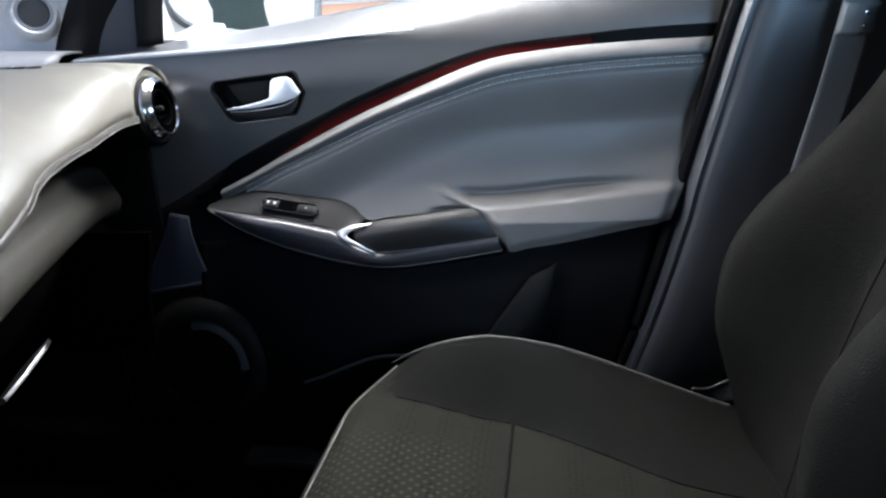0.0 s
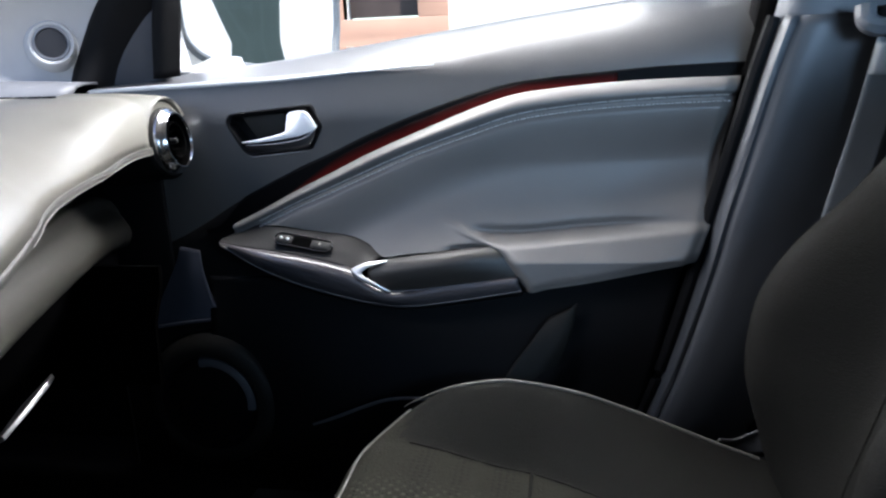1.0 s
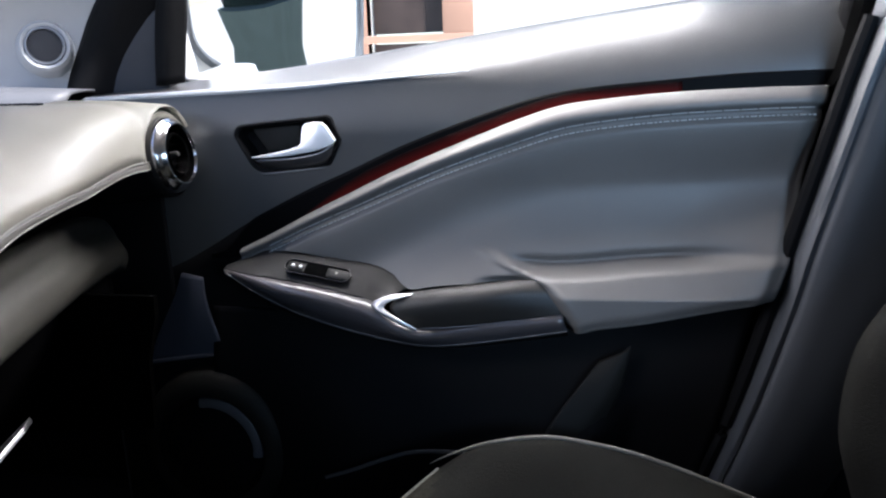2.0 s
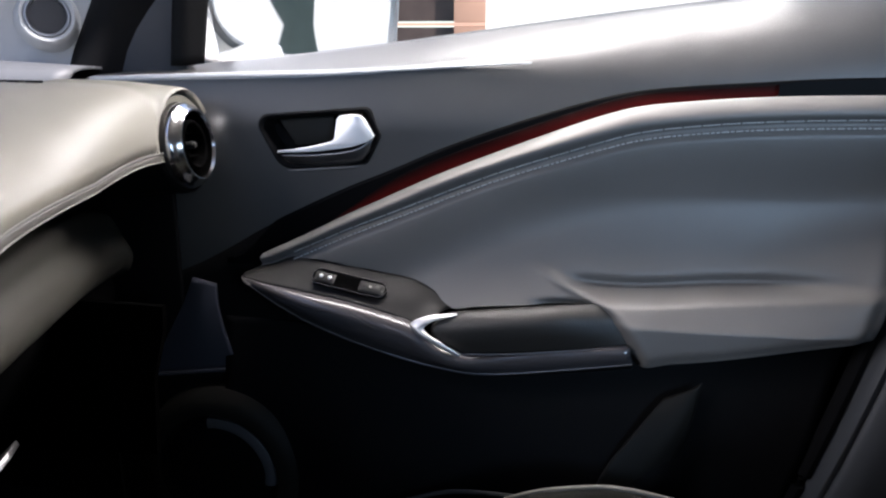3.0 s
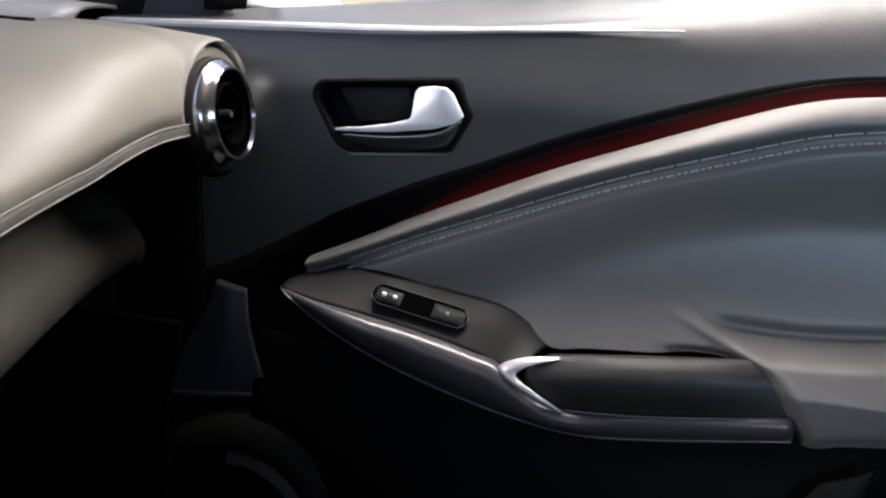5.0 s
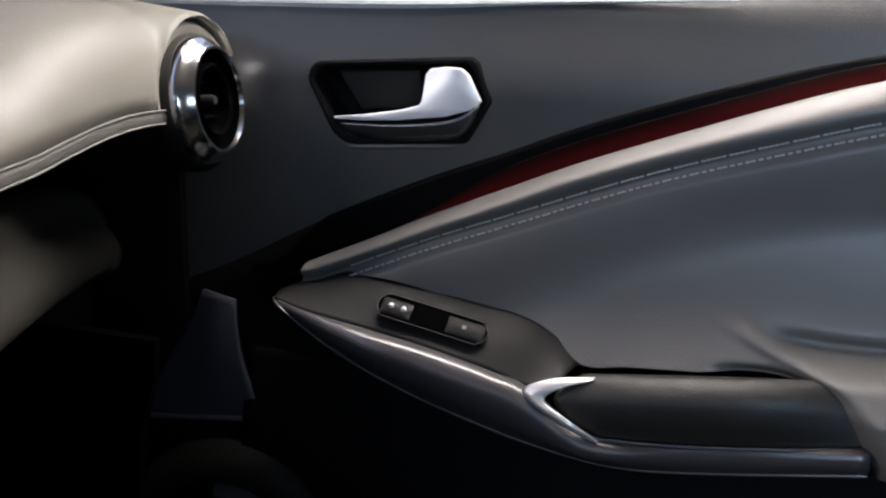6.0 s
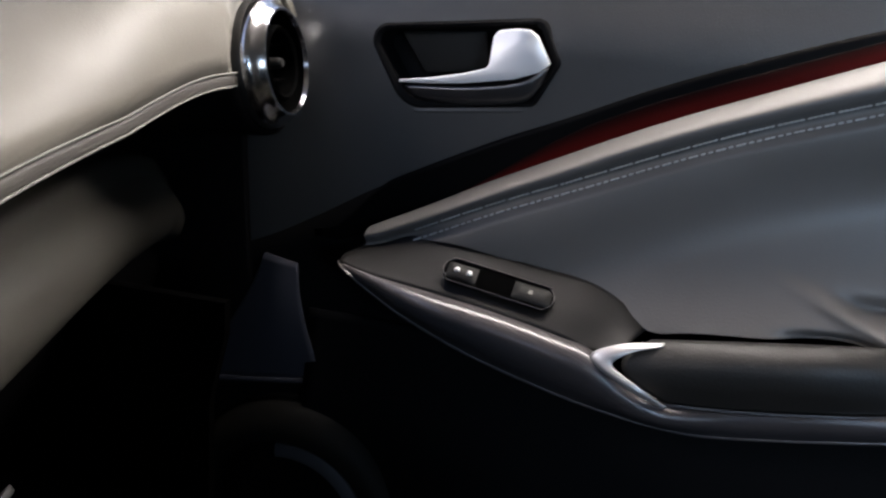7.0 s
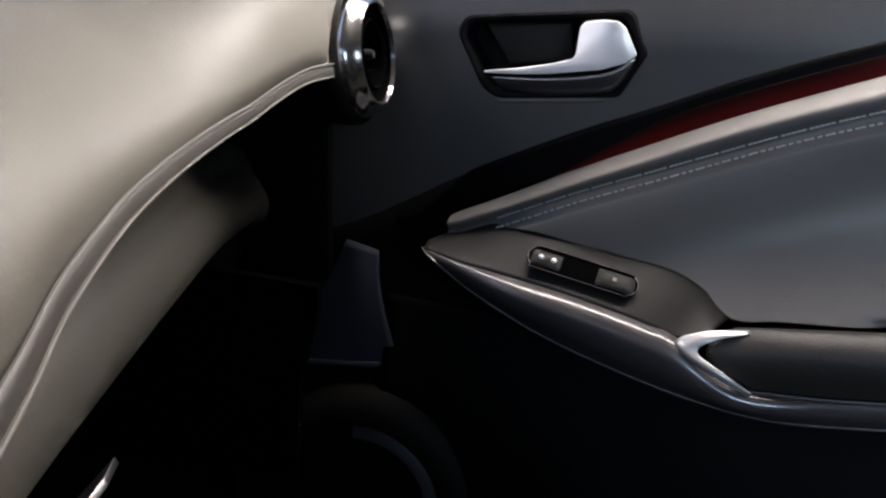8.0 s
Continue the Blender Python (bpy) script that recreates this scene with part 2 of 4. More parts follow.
def stitches(points, pitch=0.0056, length=0.0042, r=0.0009, lift=(0, -0.0006, 0)):
    """A row of short thread stitches along a curve, as one mesh."""
    pts = spline(points, 400)
    bm = bmesh.new()
    run, nxt = 0.0, 0.0
    for a, b in zip(pts, pts[1:]):
        run += (b - a).length
        if run >= nxt:
            nxt += pitch
            t = (b - a).normalized()
            c = a + Vector(lift)
            s = t.cross(Vector((0.3, -0.9, 0.2))).normalized()
            n = s.cross(t)
            ring = []
            for e in (-0.5, -0.32, 0.32, 0.5):
                k = 1.0 if abs(e) < 0.4 else 0.45
                ring.append([bm.verts.new(c + t * length * e + (s * math.cos(g) + n * math.sin(g)) * r * k)
                             for g in (0, math.pi / 2, math.pi, 3 * math.pi / 2)])
            for p, q in zip(ring, ring[1:]):
                for i in range(4):
                    bm.faces.new((p[i], p[(i + 1) % 4], q[(i + 1) % 4], q[i]))
            bm.faces.new(ring[0])
            bm.faces.new(ring[-1])
    bmesh.ops.recalc_face_normals(bm, faces=bm.faces)
    return bm


def box(x0, x1, y0, y1, z0, z1, bevel=0.0):
    bm = bmesh.new()
    bmesh.ops.create_cube(bm, size=1)
    for v in bm.verts:
        v.co = Vector((x0 + (v.co.x + .5) * (x1 - x0), y0 + (v.co.y + .5) * (y1 - y0), z0 + (v.co.z + .5) * (z1 - z0)))
    if bevel:
        bmesh.ops.bevel(bm, geom=bm.edges[:], offset=bevel, segments=3, profile=0.5, affect="EDGES")
    return bm


def lathe(profile, centre, axis, sides=48):
    """A turned form: profile of (radius, height along axis)."""
    axis = Vector(axis).normalized()
    a = axis.cross(Vector((0, 0, 1))).normalized()
    b = axis.cross(a)
    c = Vector(centre)
    rows = [[c + axis * h + (a * math.cos(k * 2 * math.pi / sides) + b * math.sin(k * 2 * math.pi / sides)) * r
             for k in range(sides)] for r, h in profile]
    bm = sheet(rows, closed=True)
    bmesh.ops.remove_doubles(bm, verts=bm.verts, dist=1e-6)
    return bm


def prism(outline, depth, bevel=0.0):
    """A closed outline of points, pushed along depth, with softened edges."""
    bm = bmesh.new()
    f = bm.faces.new([bm.verts.new(p) for p in outline])
    r = bmesh.ops.extrude_face_region(bm, geom=[f])
    bmesh.ops.translate(bm, verts=[v for v in r["geom"] if isinstance(v, bmesh.types.BMVert)], vec=Vector(depth))
    bmesh.ops.recalc_face_normals(bm, faces=bm.faces)
    if bevel:
        bmesh.ops.bevel(bm, geom=bm.edges[:], offset=bevel, segments=2, profile=0.5, affect="EDGES")
    return bm


def fillet(corners, n):
    """A closed outline with rounded corners, from (x, y, radius)."""
    out = []
    for i, (x, y, r) in enumerate(corners):
        p = Vector((x, y))
        a = (Vector(corners[i - 1][:2]) - p).normalized()
        b = (Vector(corners[(i + 1) % len(corners)][:2]) - p).normalized()
        half = a.angle(b) / 2
        d = r / math.tan(half)
        c = p + (a + b).normalized() * (r / math.sin(half))
        s0, s1 = p + a * d - c, p + b * d - c
        for k in range(n + 1):
            f = k / n
            v = s0.lerp(s1, f)
            out.append(c + v.normalized() * r)
    return out


def ease(a, b, x):
    t = min(1.0, max(0.0, (x - a) / (b - a)))
    return t * t * (3 - 2 * t)


def along(table, x):
    """Value at x on a short table of (x, value), smoothed by linear steps."""
    return float(np.interp(x, [a for a, _ in table], [b for _, b in table]))


def smooth_along(table, x):
    xs = [a for a, _ in table]
    i = min(max(1, int(np.searchsorted(xs, x))), len(xs) - 1)
    x0, x1 = xs[i - 1], xs[i]
    v = [b for _, b in table]

    def slope(k):
        lo, hi = max(0, k - 1), min(len(xs) - 1, k + 1)
        return (v[hi] - v[lo]) / (xs[hi] - xs[lo])
    t = min(1.2, max(-0.2, (x - x0) / (x1 - x0)))
    h = x1 - x0
    return ((2 * t ** 3 - 3 * t * t + 1) * v[i - 1] + (t ** 3 - 2 * t * t + t) * h * slope(i - 1)
            + (-2 * t ** 3 + 3 * t * t) * v[i] + (t ** 3 - t * t) * h * slope(i))


# ---- the shell of the car ----
def shell():
    tagged(part("floor", box(-1.25, 1.7, -0.40, 1.24, 0.22, 0.30), M_CARPET), "black carpeted car floor", "floor", kind="structure")
    tagged(part("sill", box(-1.25, 1.7, 1.13, 1.30, 0.22, 0.42, 0.02), M_DARK), "black plastic door sill beside the carpet", "sill", kind="structure")
    tagged(part("trim_sill", box(-0.385, 0.20, 1.085, 1.135, 0.385, 0.402, 0.006), M_PLASTIC), "grey plastic scuff plate on the door sill", "trim", kind="structure")
    # headlining, from the windscreen's top to the tailgate
    rows = []
    for i in range(25):
        x = -0.44 + 2.14 * i / 24
        zc = 1.50 - 0.03 * (1 - ease(-0.44, -0.1, x))
        rows.append([(x, y, zc - 0.06 * abs((y - 0.46) / 0.72) ** 3) for y in np.linspace(-0.37, 1.16, 17)])
    tagged(part("ceiling", sheet(rows), M_HEAD, thick=0.03), "grey fabric headlining of the car", "ceiling", kind="structure")
    # bulkhead ahead of the footwell and the closed rear
    tagged(part("wall_front", box(-1.30, -1.22, -0.40, 1.30, 0.22, 1.02), M_CARPET), "black carpeted bulkhead", "wall", kind="structure")
    tagged(part("wall_rear", box(1.66, 1.74, -0.40, 1.22, 0.22, 1.50), M_HEAD), "grey trimmed tailgate", "wall", kind="structure")
    # the unseen driver's side: lower wall and pillars, built high to cut daylight, open above the waist
    tagged(part("wall_driver_top", box(-0.62, 1.7, -0.42, -0.36, 1.43, 1.50), M_DARK), "black trimmed driver side roof rail", "wall", kind="structure")
    tagged(part("wall_driver_front", box(-1.25, -0.62, -0.42, -0.36, 1.24, 1.50), M_DARK), "black trimmed driver side windscreen pillar", "wall", kind="structure")
    tagged(part("wall_driver_middle", box(0.05, 0.60, -0.42, -0.36, 1.24, 1.43), M_DARK), "black trimmed driver side door pillar", "wall", kind="structure")
    tagged(part("wall_driver_rear", box(1.45, 1.7, -0.42, -0.36, 1.06, 1.43), M_DARK), "black trimmed driver side rear quarter", "wall", kind="structure")
    tagged(part("wall_driver", box(-1.25, 0.60, -0.42, -0.36, 0.22, 1.24), M_DARK), "black trimmed driver side wall", "wall", kind="structure")
    tagged(part("wall_driver_back", box(0.60, 1.7, -0.42, -0.36, 0.22, 1.06), M_DARK), "black trimmed rear door on the driver side", "wall", kind="structure")
    tagged(part("wall_cowl", box(-1.25, -0.625, 1.245, 1.29, 0.22, 1.075), M_DARK), "black trimmed footwell side wall", "wall", kind="structure")
    tagged(part("wall_pillar", box(0.44, 0.67, 1.245, 1.288, 0.22, 1.16), M_DARK), "black painted door pillar", "wall", kind="structure")
    tagged(part("tunnel", box(-0.60, 0.9, 0.36, 0.56, 0.30, 0.60, 0.03), M_CARPET), "black carpeted centre tunnel", "tunnel", kind="structure")
    # passenger flank behind the pillar
    tagged(part("wall_passenger_rear", box(0.66, 2.4, 1.24, 1.29, 0.42, 1.165), M_FLANK), "grey green painted rear flank of the car", "wall", kind="structure")
    tagged(part("window_rear", box(0.44, 2.2, 1.225, 1.25, 1.165, 1.46), M_TINT), "dark green tinted rear side window", "window", kind="structure")
    tagged(part("roof_rail", box(-0.64, 1.7, 1.11, 1.22, 1.44, 1.52, 0.02), M_PAINT), "white painted roof rail", "roof", kind="structure")


# ---- outside ----
def outside():
    g = bmesh.new()
    bmesh.ops.create_grid(g, x_segments=40, y_segments=40, size=400)
    tagged(part("ground", g, M_PAVING), "pale grey paving outside the car", "ground", kind="structure")
    b = thing("building", (-1.0, 7.2, 0), "pale rendered building with an orange framed window", "building")
    wy = 7.0
    x0, x1, z0, z1 = -1.90, -1.20, 1.40, 2.65
    bm = bmesh.new()
    for q in ((-14, x0, 0, 4.5), (x1, 12, 0, 4.5), (x0, x1, 0, z0), (x0, x1, z1, 4.5)):
        c = box(q[0], q[1], wy, wy + 0.3, q[2], q[3])
        me = bpy.data.meshes.new("tmp")
        c.to_mesh(me)
        c.free()
        bm.from_mesh(me)
        bpy.data.meshes.remove(me)
    part("wall", bm, M_RENDER, b, smooth=False)
    part("roof", box(-14.2, 12.2, wy - 0.3, wy + 3, 4.5, 4.7, 0.03), M_PAVING, b)
    part("window", box(x0 + 0.02, x1 - 0.02, wy + 0.16, wy + 0.19, z0 + 0.02, z1 - 0.02), M_BROWN, b, "brown glazed window")
    for nm, q in (("sill", (x0 - 0.25, x1 + 0.28, z0 - 0.16, z0)), ("lintel", (x0 - 0.25, x1 + 0.28, z1, z1 + 0.2)),
                  ("jamb", (x0 - 0.25, x0, z0, z1)), ("jamb", (x1, x1 + 0.28, z0, z1))):
        part(nm, box(q[0], q[1], wy - 0.012, wy + 0.14, q[2], q[3], 0.006), M_ORANGE, b, "orange painted window surround")


# ---- the passenger door ----
BELT = [(-0.62, 1.081), (-0.47, 1.086), (-0.30, 1.091), (-0.20, 1.097), (-0.07, 1.104), (0.07, 1.110), (0.20, 1.116), (0.42, 1.126)]
GLASSLINE = [(-0.62, 1.088), (-0.48, 1.098), (-0.33, 1.112), (-0.20, 1.128), (-0.08, 1.143), (0.10, 1.165), (0.42, 1.20)]
STRIPTOP = [(-0.43, 0.868), (-0.387, 0.895), (-0.33, 0.924), (-0.266, 0.954), (-0.215, 0.975), (-0.149, 1.004), (-0.07, 1.033),
            (0.010, 1.058), (0.066, 1.071), (0.12, 1.077), (0.18, 1.081), (0.282, 1.087), (0.42, 1.089)]
ROLLTOP = [(-0.40, 0.856), (-0.37, 0.871), (-0.329, 0.890), (-0.271, 0.919), (-0.213, 0.946), (-0.15, 0.975), (-0.078, 1.004),
           (0.012, 1.038), (0.066, 1.054), (0.12, 1.061), (0.20, 1.067), (0.302, 1.070), (0.42, 1.070)]
STITCH = [(-0.36, 0.862), (-0.333, 0.873), (-0.262, 0.905), (-0.210, 0.926), (-0.087, 0.976), (0.017, 1.011), (0.068, 1.026),
          (0.12, 1.034), (0.20, 1.041), (0.302, 1.045), (0.40, 1.046)]
REAR = [(0.40, 0.215), (0.57, 0.265), (0.664, 0.293), (0.796, 0.329), (0.85, 0.345), (0.934, 0.367), (1.03, 0.386), (1.09, 0.398), (1.20, 0.425)]


def belt_round(x):
    return 0.004 + 0.046 * ease(-0.30, 0.25, x)


def door_depth(x, z):
    """How far inboard the door's base skin stands."""
    y = 1.172 + 0.012 * ease(1.02, 1.10, z)
    y -= 0.012 * ease(0.75, 0.62, z)
    return y


def door():
    d = thing("car_door", (-0.1, 1.22, 0.42), "grey and black car door lining, closed, with a red trim strip", "car door")
    # base skin with an opening for the latch handle
    hole = [(p.x, p.y) for p in fillet([(-0.386, 1.0345, 0.012), (-0.2425, 1.0465, 0.010), (-0.2285, 1.0160, 0.006), (-0.246, 0.9835, 0.008), (-0.352, 0.9745, 0.024)], 8)]

    def inside(x, z):
        c = False
        for (ax, az), (bx, bz) in zip(hole, hole[1:] + hole[:1]):
            if (az > z) != (bz > z) and x < (bx - ax) * (z - az) / (bz - az) + ax:
                c = not c
        return c

    NX, NZ = 300, 240
    bm = bmesh.new()
    grid = []
    for j in range(NZ):
        row = []
        for i in range(NX):
            u = i / (NX - 1)
            v = j / (NZ - 1)
            z = 0.40 + v * 0.68
            x = -0.62 + u * (smooth_along(REAR, z) + 0.012 + 0.62)
            z = 0.40 + v * (smooth_along(BELT, x) - 0.007 - 0.8 * belt_round(x) - 0.40)
            hollow = 0.022 * ease(0.0, 0.02, smooth_along(STRIPTOP, max(-0.42, x)) - 0.028 - z) * ease(-0.33, -0.28, x)
            row.append(bm.verts.new((x, door_depth(x, z) + hollow, z)))
        grid.append(row)
    # the shoulder rounds over from the face to the glass
    base = [v.co.copy() for v in grid[-1]]
    for k in range(1, 19):
        row = []
        for p in base:
            r = belt_round(p.x)
            y0, z0 = p.y + r, p.z + 0.004 + r
            zg = max(smooth_along(GLASSLINE, p.x), z0 + 0.003)
            if k <= 9:
                a = math.pi / 2 * k / 9
                q = Vector((p.x, p.y + r * (1 - math.cos(a)), p.z + (0.004 + 1.0 * r) * math.sin(a)))
            else:
                f = (k - 9) / 9
                q = Vector((p.x, y0 + (1.252 - y0) * f, z0 + (zg - z0) * f))
            f = k / 18
            w = ease(-0.25, 0.10, p.x)
            plain = Vector((p.x, p.y + (1.252 - p.y) * (0.25 * f + 0.75 * f * f), p.z + (zg - p.z) * (1.35 * f - 0.35 * f * f)))
            row.append(bm.verts.new(q.lerp(plain, w)))
        grid.append(row)
    for a, b in zip(grid, grid[1:]):
        for i in range(NX - 1):
            q = (a[i], a[i + 1], b[i + 1], b[i])
            c = sum((v.co for v in q), Vector()) / 4
            if not inside(c.x, c.z):
                f = bm.faces.new(q)
                f.material_index = int(c.x > -0.37 and c.z < smooth_along(STRIPTOP, c.x) - 0.012)
    bmesh.ops.delete(bm, geom=[v for v in bm.verts if not v.link_faces], context="VERTS")
    # draw the cut edge onto the handle's outline
    for v in bm.verts:
        if v.is_boundary and -0.41 < v.co.x < -0.20 and 0.95 < v.co.z < 1.062:
            p, best = Vector((v.co.x, v.co.z)), None
            for a, b in zip(hole, hole[1:] + hole[:1]):
                a, b = Vector(a), Vector(b)
                f = min(1, max(0, (p - a).dot(b - a) / max(1e-12, (b - a).length_squared)))
                q = a + (b - a) * f
                if best is None or (q - p).length < (best - p).length:
                    best = q
            v.co.x, v.co.z = best
    bmesh.ops.recalc_face_normals(bm, faces=bm.faces)
    part("door_skin", bm, M_PLASTIC, d, thick=0.003).data.materials.append(M_DARK)
    # outer skin under the glass
    part("outer_panel", box(-0.62, 0.44, 1.262, 1.29, 0.42, 1.085, 0.008), M_FLANK, d, "grey green painted outer door panel")
    # crisp edge of the waist ledge; its pale colour paints the window light it catches
    part("waist_edge", tube([(x, 1.1835, smooth_along(BELT, x) - 0.004) for x in np.linspace(-0.615, -0.05, 14)], 0.0046, 60, taper=lambda f: 1.0 - 0.8 * ease(0.45, 1.0, f)), M_APILLAR, d, "edge of the waist ledge, coloured pale for the window light on it")
    # window weatherstrip
    part("weatherstrip", tube([(x, 1.258, smooth_along(GLASSLINE, x) - 0.002) for x in np.linspace(-0.48, 0.42, 12)], 0.004), M_PILLAR, d, "grey rubber weatherstrip")
    # sail panel and front post
    part("sail_panel", prism([(-0.612, 1.218, 1.070), (-0.588, 1.218, 1.136), (-0.556, 1.218, 1.180), (-0.520, 1.218, 1.224), (-0.470, 1.218, 1.285), (-0.470, 1.218, 1.24), (-0.495, 1.218, 1.16), (-0.500, 1.218, 1.070)], (0, 0.02, 0), 0.002), M_SAIL, d, "grey triangular sail panel")
    part("window_post", loft([[(-0.515, 1.212, 1.095), (-0.506, 1.214, 1.18), (-0.49, 1.222, 1.30)],
                              [(-0.498, 1.208, 1.095), (-0.488, 1.210, 1.18), (-0.472, 1.218, 1.30)],
                              [(-0.476, 1.222, 1.098), (-0.464, 1.224, 1.18), (-0.448, 1.234, 1.30)]], 16, 10), M_DARK, d, "black window post", thick=0.006)
    part("window_frame_rear", loft([[(0.392, 1.215, 1.11), (0.402, 1.19, 1.22), (0.43, 1.14, 1.45)], [(0.400, 1.200, 1.11), (0.410, 1.175, 1.22), (0.44, 1.125, 1.45)],
                                    [(0.425, 1.200, 1.11), (0.436, 1.175, 1.22), (0.465, 1.125, 1.45)], [(0.445, 1.23, 1.11), (0.455, 1.21, 1.22), (0.48, 1.16, 1.45)]], 16, 12), M_DARK, d, "black rear window frame", thick=0.004)
    pane = part("window_pane", sheet([[(x, 1.262 - 0.36 * (zz - 1.09), zz) for x in np.linspace(-0.47, 0.42, 8)] for zz in np.linspace(1.07, 1.45, 6)]), M_GLASS, d, "clear side window glass", thick=0.004)
    pane.visible_shadow = False

    # black sheet standing in for the shade on the lower corner ahead of the armrest
    CORNER = [(-0.62, 0.800), (-0.55, 0.815), (-0.48, 0.842), (-0.43, 0.868), (-0.387, 0.893), (-0.35, 0.912)]
    rows = []
    for x in np.linspace(-0.615, -0.352, 40):
        zc = smooth_along(CORNER, x)
        rows.append([(x, door_depth(x, z) - 0.0025, z) for z in np.linspace(zc, 0.42, 20)])
    part("front_corner_shade", sheet(rows), M_DARK, d, "black sheet painting the shade on the lower corner of the door lining", thick=0.001)

    # black groove with the red strip
    def skin(x, z):
        return door_depth(x, min(z, smooth_along(BELT, x) - 0.007 - 0.8 * belt_round(x)))
    n = 70
    xs = np.linspace(-0.435, 0.398, n)
    rows = []
    for x in xs:
        zt, zb = smooth_along(STRIPTOP, x), smooth_along(ROLLTOP, x)
        zt = zb + (zt - zb) * (0.15 + 0.85 * ease(-0.43, -0.36, x))
        rows.append([(x, skin(x, zt + (zb - zt) * f) - 0.0030, zt + (zb - 0.006 - zt) * f) for f in np.linspace(0, 1, 8)])
    part("trim_groove", sheet(rows), M_BLACKGLOSS, d, "black trim groove", thick=0.0016)
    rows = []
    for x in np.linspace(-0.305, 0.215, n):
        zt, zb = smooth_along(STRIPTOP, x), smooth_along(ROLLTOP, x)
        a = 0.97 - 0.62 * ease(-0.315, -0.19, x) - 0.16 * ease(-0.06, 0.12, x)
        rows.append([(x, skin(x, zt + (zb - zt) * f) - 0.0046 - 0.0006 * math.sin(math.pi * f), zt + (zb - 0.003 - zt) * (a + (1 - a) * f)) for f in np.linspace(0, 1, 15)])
    strip = part("red_strip", sheet(rows), M_RED, d, "dark red decorative strip with the groove's shade painted along its upper edge", thick=0.001)
    # rows darken upwards, painting in the shade of the groove
    for m in M_REDSHADE:
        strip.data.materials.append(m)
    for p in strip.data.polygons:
        p.material_index = max(0, len(M_REDSHADE) - p.index % 14)

    # soft insert: roll, stitched channel, dish, and shelf running into the armrest
    BOTTOM = [(-0.40, 0.842), (-0.345, 0.862), (-0.30, 0.868), (-0.233, 0.855), (-0.182, 0.847), (-0.151, 0.832), (-0.131, 0.820), (-0.10, 0.824),
              (-0.05, 0.829), (-0.01, 0.832), (0.022, 0.831), (0.046, 0.821), (0.062, 0.805), (0.078, 0.775), (0.12, 0.780), (0.179, 0.789), (0.252, 0.803), (0.33, 0.818), (0.42, 0.835)]

    VALLEY = [(-0.05, 0.872), (-0.02, 0.866), (0.015, 0.856), (0.08, 0.854), (0.164, 0.861), (0.257, 0.867), (0.36, 0.874)]

    RIDGE = [(0.770, 0.083), (0.790, 0.074), (0.815, 0.061), (0.830, 0.048), (0.843, 0.026), (0.855, 0.0), (0.868, -0.026), (0.89, -0.07)]
    BREAK = [(-0.40, 0.846), (-0.345, 0.868), (-0.30, 0.876), (-0.233, 0.868), (-0.182, 0.861), (-0.131, 0.838), (-0.05, 0.842), (0.06, 0.846), (0.20, 0.852), (0.42, 0.872)]

    def insert_depth(x, z):
        zt, zs = smooth_along(ROLLTOP, x), smooth_along(STITCH, x)
        k = ease(-0.40, -0.25, x)
        roll = max(0.006, zt - zs)
        dd = zt - z
        hump = (0.006 + 0.011 * k) * (1 - 0.35 * ease(-0.05, 0.15, x))
        crest = 0.46 + 0.27 * ease(-0.15, 0.15, x)
        if dd < roll:
            f = min(1.0, dd / roll)
            y = 1.162 - hump * (math.sin(math.pi / 2 * f / crest) if f < crest else 0.30 + 0.70 * math.cos(math.pi / 2 * (f - crest) / (1 - crest)))
        elif dd < roll + 0.0085:
            y = 1.162 - 0.30 * hump + 0.0022 * math.sin(math.pi * (dd - roll) / 0.0085)
        else:
            e = dd - roll - 0.0085
            y = 1.162 - 0.30 * hump - 0.0045 * ease(0, 0.008, e) + 0.0235 * k * ease(0.004, 0.085, e)
        # scoop that turns out towards the armrest
        front = 1 - min(1.0, max(0.0, (x + 0.34) / 0.34)) ** 1.3
        f1 = min(1.0, max(0.0, (0.955 - z) / 0.135))
        y -= f1 ** 1.6 * (0.062 - 0.030 * front)
        # the rear end swells inboard
        xs = 0.17 + (z - 0.88) * 1.3
        y -= 0.018 * min(1.2, max(0.0, (x - xs) / 0.15)) ** 1.8 * ease(1.03, 0.97, z) * ease(0.80, 0.92, z)
        # shadowed valley, then the proud shelf behind the pad
        zv = smooth_along(VALLEY, x)
        off = 0.75 * (x - smooth_along(RIDGE, z))
        k = ease(-0.015, 0.04, x) * ease(-0.006, 0.014, off)
        y += k * (1 - ease(0.20, 0.33, x)) * 0.015 * math.exp(-((z - zv) / 0.0085) ** 2)
        y -= k * ease(zv + 0.001, zv - 0.016, z) * (0.018 - 0.012 * ease(0.12, 0.33, x))
        y -= 0.006 * math.exp(-(off / 0.011) ** 2) * ease(0.878, 0.850, z) * ease(0.78, 0.82, z)
        # soft ridge round the end of the pad, and the lower edge tucked under
        zb = smooth_along(BOTTOM, x)
        y += 0.013 * ease(-0.05, 0.0, x) * (1 - ease(0.078, 0.09, x)) * (1 - ease(0.0, 0.013, z - zb)) ** 2
        y += 0.006 * ease(0.078, 0.10, x) * (1 - ease(0.0, 0.02, z - zb)) ** 2
        return y

    rows = []
    NXI, NZI = 190, 140
